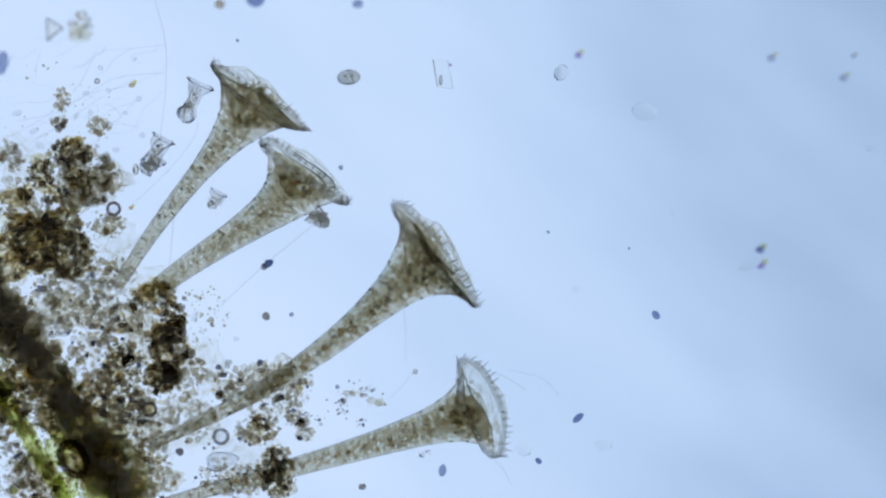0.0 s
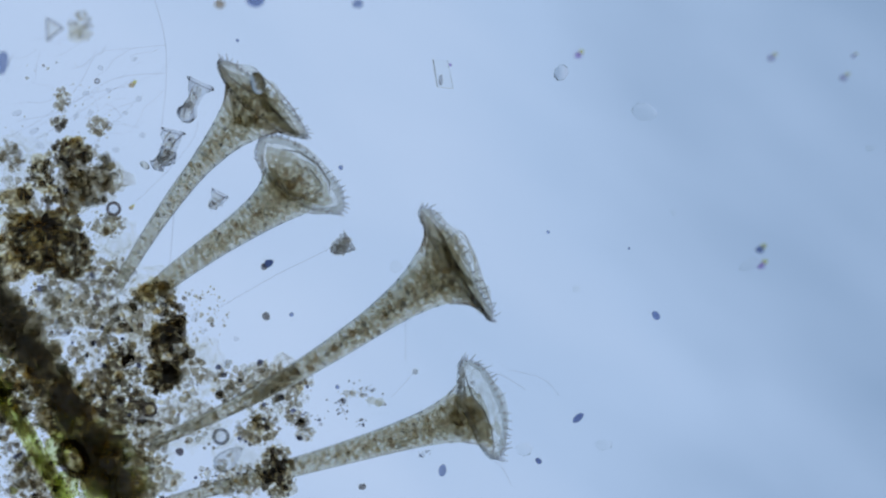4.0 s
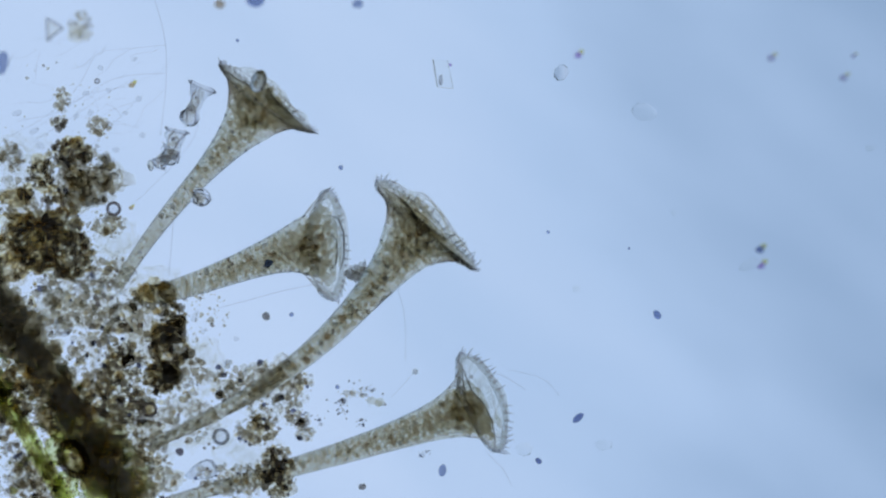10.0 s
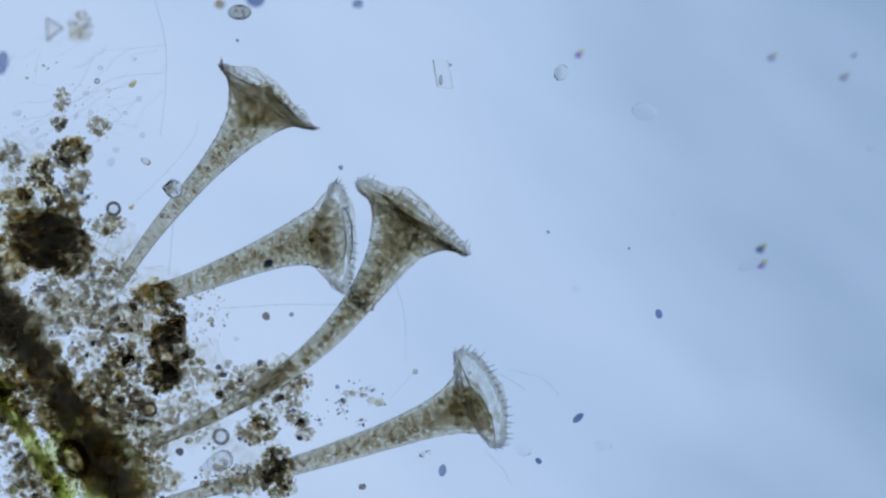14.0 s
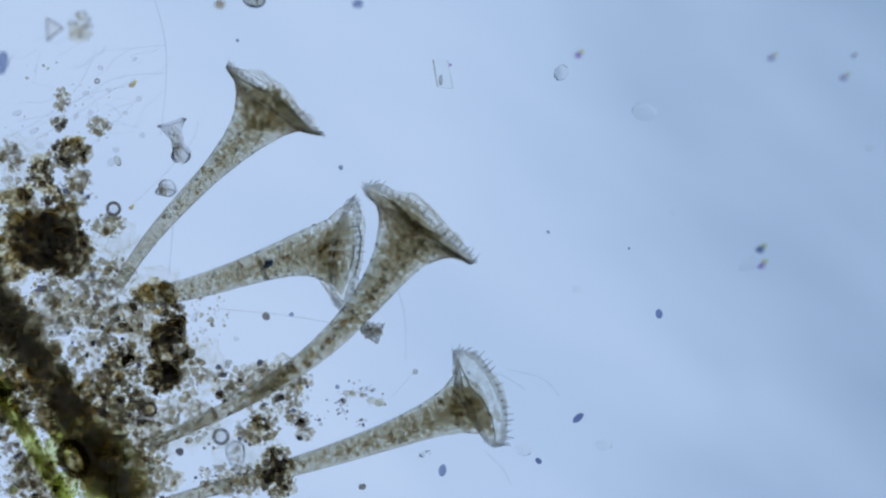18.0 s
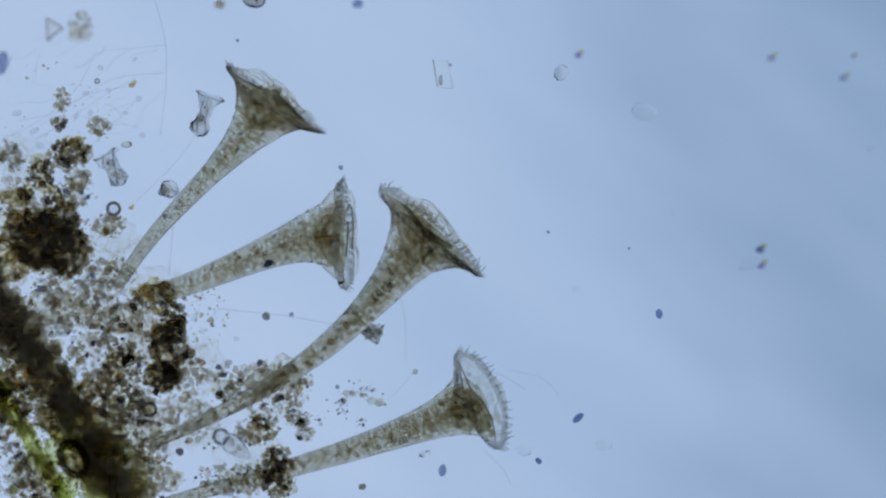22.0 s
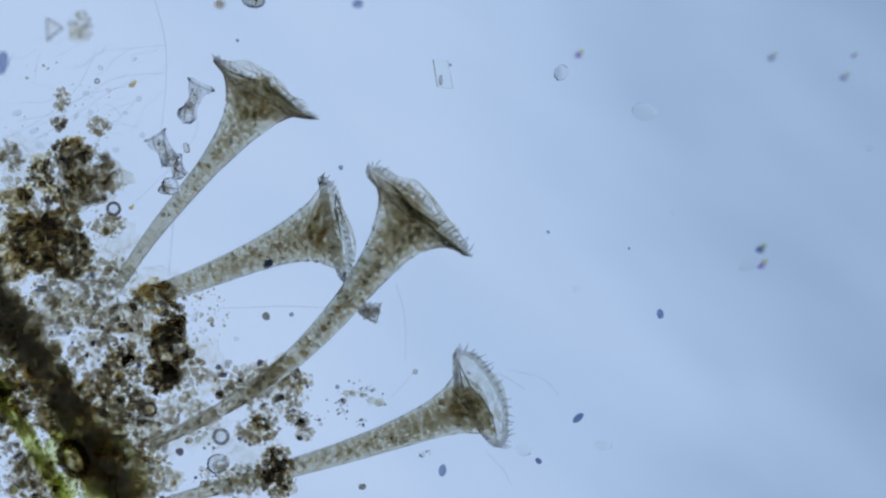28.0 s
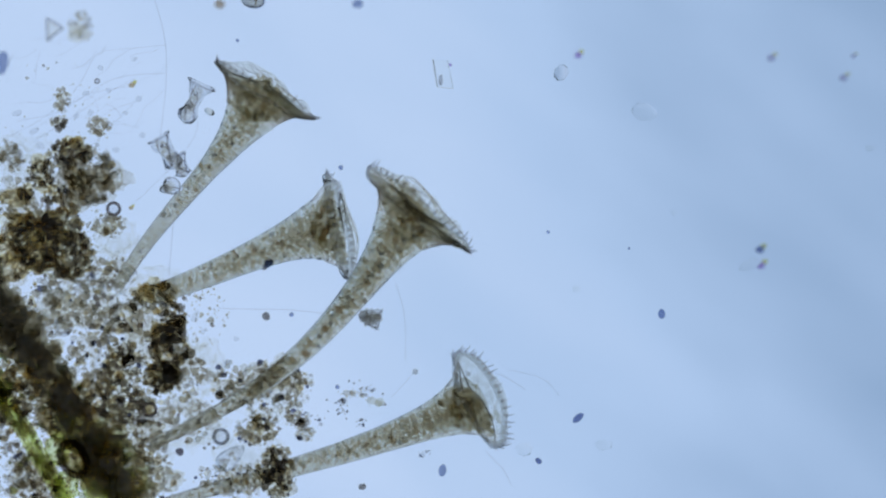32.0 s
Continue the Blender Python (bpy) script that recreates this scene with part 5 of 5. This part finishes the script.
def motions():
    for cell in stentors:
        cell.move()
    track(goblet_a, [(0, 340, 181, 64), (6, 341, 180, 64), (7, 347, 190, 68), (9, 345, 188, 66), (12.1, 343, 185, 66), (12.3, 105, 425, 60), (16.0, 105, 425, 50),
                     (16.5, 283, 302, 125), (17, 290, 290, 120), (17.5, 300, 277, 120), (18, 314, 252, 105), (19, 358, 240, 95), (20, 376, 242, 70),
                     (21, 385, 240, 60), (22, 361, 204, 70), (23, 353, 198, 70), (24, 346, 190, 68), (28, 341, 182, 64), (32, 342, 182, 64)], 0.03)
    track(goblet_b, [(0, 275, 272, 60), (1, 288, 268, 70), (3, 298, 264, 75), (6, 302, 258, 75), (8, 306, 261, 75), (12.1, 305, 260, 75), (12.3, 85, 445, 60),
                     (21.5, 90, 440, 60), (22, 200, 300, 120), (23, 222, 282, 150), (24, 232, 280, 150), (25, 245, 272, 140), (28, 290, 266, 120), (32, 296, 270, 120)], 0.026)
    track(goblet_e, [(0, 268, 292, 40), (3, 285, 284, 50), (12.1, 290, 280, 50), (12.3, 75, 430, 60), (21.5, 80, 430, 60), (23, 247, 297, 110), (25, 262, 300, 110),
                     (28, 313, 297, 110), (32, 319, 293, 110)], 0.024)
    track(goblet_c, [(0, 380, 355, 60), (7.5, 383, 357, 60), (8.3, 376, 356, 50, 50), (9, 371, 355, 40, 75), (10, 354, 352, 30, 75), (11, 345, 352, 30, 75), (12, 343, 352, 20, 75),
                     (13, 318, 345, 0, 75), (14, 303, 335, 0, 70), (17, 290, 337, 30, 65), (19, 293, 337, 30, 60), (23, 296, 338, 30, 70), (28, 296, 334, 30, 60), (32, 299, 333, 30, 60)], 0.15)
    track(goblet_d, [(0, 567, 388, 140), (0.5, 566, 388, 140), (1, 566, 400, 120), (1.5, 578, 416, 60), (2, 597, 430, 30), (3, 602, 437, 30), (6, 603, 436, 25),
                     (6.5, 600, 431, 20), (7, 613, 452, 20), (8, 624, 462, 10), (9, 629, 477, 10), (11, 630, 488, 5), (12, 631, 501, 0), (13, 640, 518, -10),
                     (14, 643, 530, -10), (16.5, 650, 567, -20), (17, 654, 579, -20), (20, 655, 588, -20), (22, 655, 587, -20), (23.5, 654, 580, -20),
                     (24, 653, 566, -15), (25, 648, 531, -10), (27.5, 650, 548, -15), (29, 652, 554, -15), (32, 653, 562, -15)], 0.06)
    walk(tether, [(t, pose(0, 0, 0, 0, 0, a)) for t, a in ((0, 41), (1, 39), (2, 29), (6, 27), (7, 23), (9, 15), (12, 10), (13, 6), (17, -7), (22, -8), (24, -4), (25, 3), (28, 0), (32, -3))])
    track(swimmer, [(0, 617, 137, 95), (0.2, 483, 158, 70), (0.4, 492, 135, 90), (0.6, 437, 124, 120), (0.8, 445, 143, 160), (1, 455, 151, 170), (2, 459, 147, 180),
                    (3, 455, 149, 190), (4.8, 460, 147, 200), (5.5, 516, 151, 230), (5.7, 548, 197, 270), (5.9, 592, 257, 290), (6, 615, 265, 320),
                    (6.1, 626, 199, 360), (6.3, 529, 186, 410), (6.5, 493, 155, 450), (6.8, 497, 142, 465), (7, 477, 118, 472), (8, 447, 137, 480), (9, 461, 145, 500),
                    (11, 454, 137, 530), (11.2, 455, 124, 500), (11.6, 397, 44, 470), (12, 402, 40, 470), (13, 423, 22, 450), (14, 424, 22, 450),
                    (17, 449, 0, 440), (32, 447, 1, 440)], 0.27)
    track(flask, [(0, 393, 816, 190), (1, 394, 815, 200), (3, 399, 812, 215), (6, 411, 812, 225), (6.5, 392, 822, 265), (7, 348, 844, 310), (8, 350, 840, 330), (9, 353, 839, 380),
                  (11, 362, 829, 375), (13, 378, 827, 370), (14, 385, 818, 380), (17, 413, 814, 430), (19, 418, 800, 480), (21, 417, 792, 500),
                  (25, 421, 792, 500), (28, 389, 820, 555, 65), (29, 391, 819, 560, 80), (30, 392, 820, 565, 78), (31, 400, 815, 572, 45), (32, 408, 810, 580)], 0.03)
    track(oval, [(0, 240, 300, 0), (5.5, 258, 292, 60), (7, 258, 296, 40), (9, 268, 293, 0), (12, 262, 295, 30), (13, 273, 305, -20), (14, 258, 286, 60),
                 (14.5, 268, 295, 20), (17, 230, 285, 0), (19, 198, 285, 60), (22, 224, 256, 90), (23, 253, 253, 20), (25, 262, 250, 20), (28, 330, 262, 20),
                 (29, 362, 235, 40), (30, 377, 200, 60), (32, 371, 198, 60)], 0.12)
    walk(drifter, [(t, Matrix.Translation(P(x, y, 0.006)) @ pose(0, 0, 0, 0, 0, a)) for t, x, y, a in ((0, 1161, 558, -50), (6, 1161, 559, -50), (14, 1166, 556, -70), (25, 1167, 556, -80), (32, 1171, 556, -85))])
    walk(pale_mass, [(t, Matrix.Translation(P(x, y, 0))) for t, x, y in ((0, 158, 318), (11.7, 158, 318), (11.9, 152, 332), (12.4, 92, 420), (14, 88, 428), (25, 88, 428), (26.2, 94, 418), (27.2, 154, 322), (28, 158, 316), (32, 158, 316))])
    walk(dark_heap, [(t, Matrix.Translation(P(x, y, 0.02))) for t, x, y in ((0, 97, 434), (11.5, 97, 434), (13, 98, 428), (19, 95, 430), (24, 93, 428), (27, 97, 434), (32, 97, 434))])


motions()
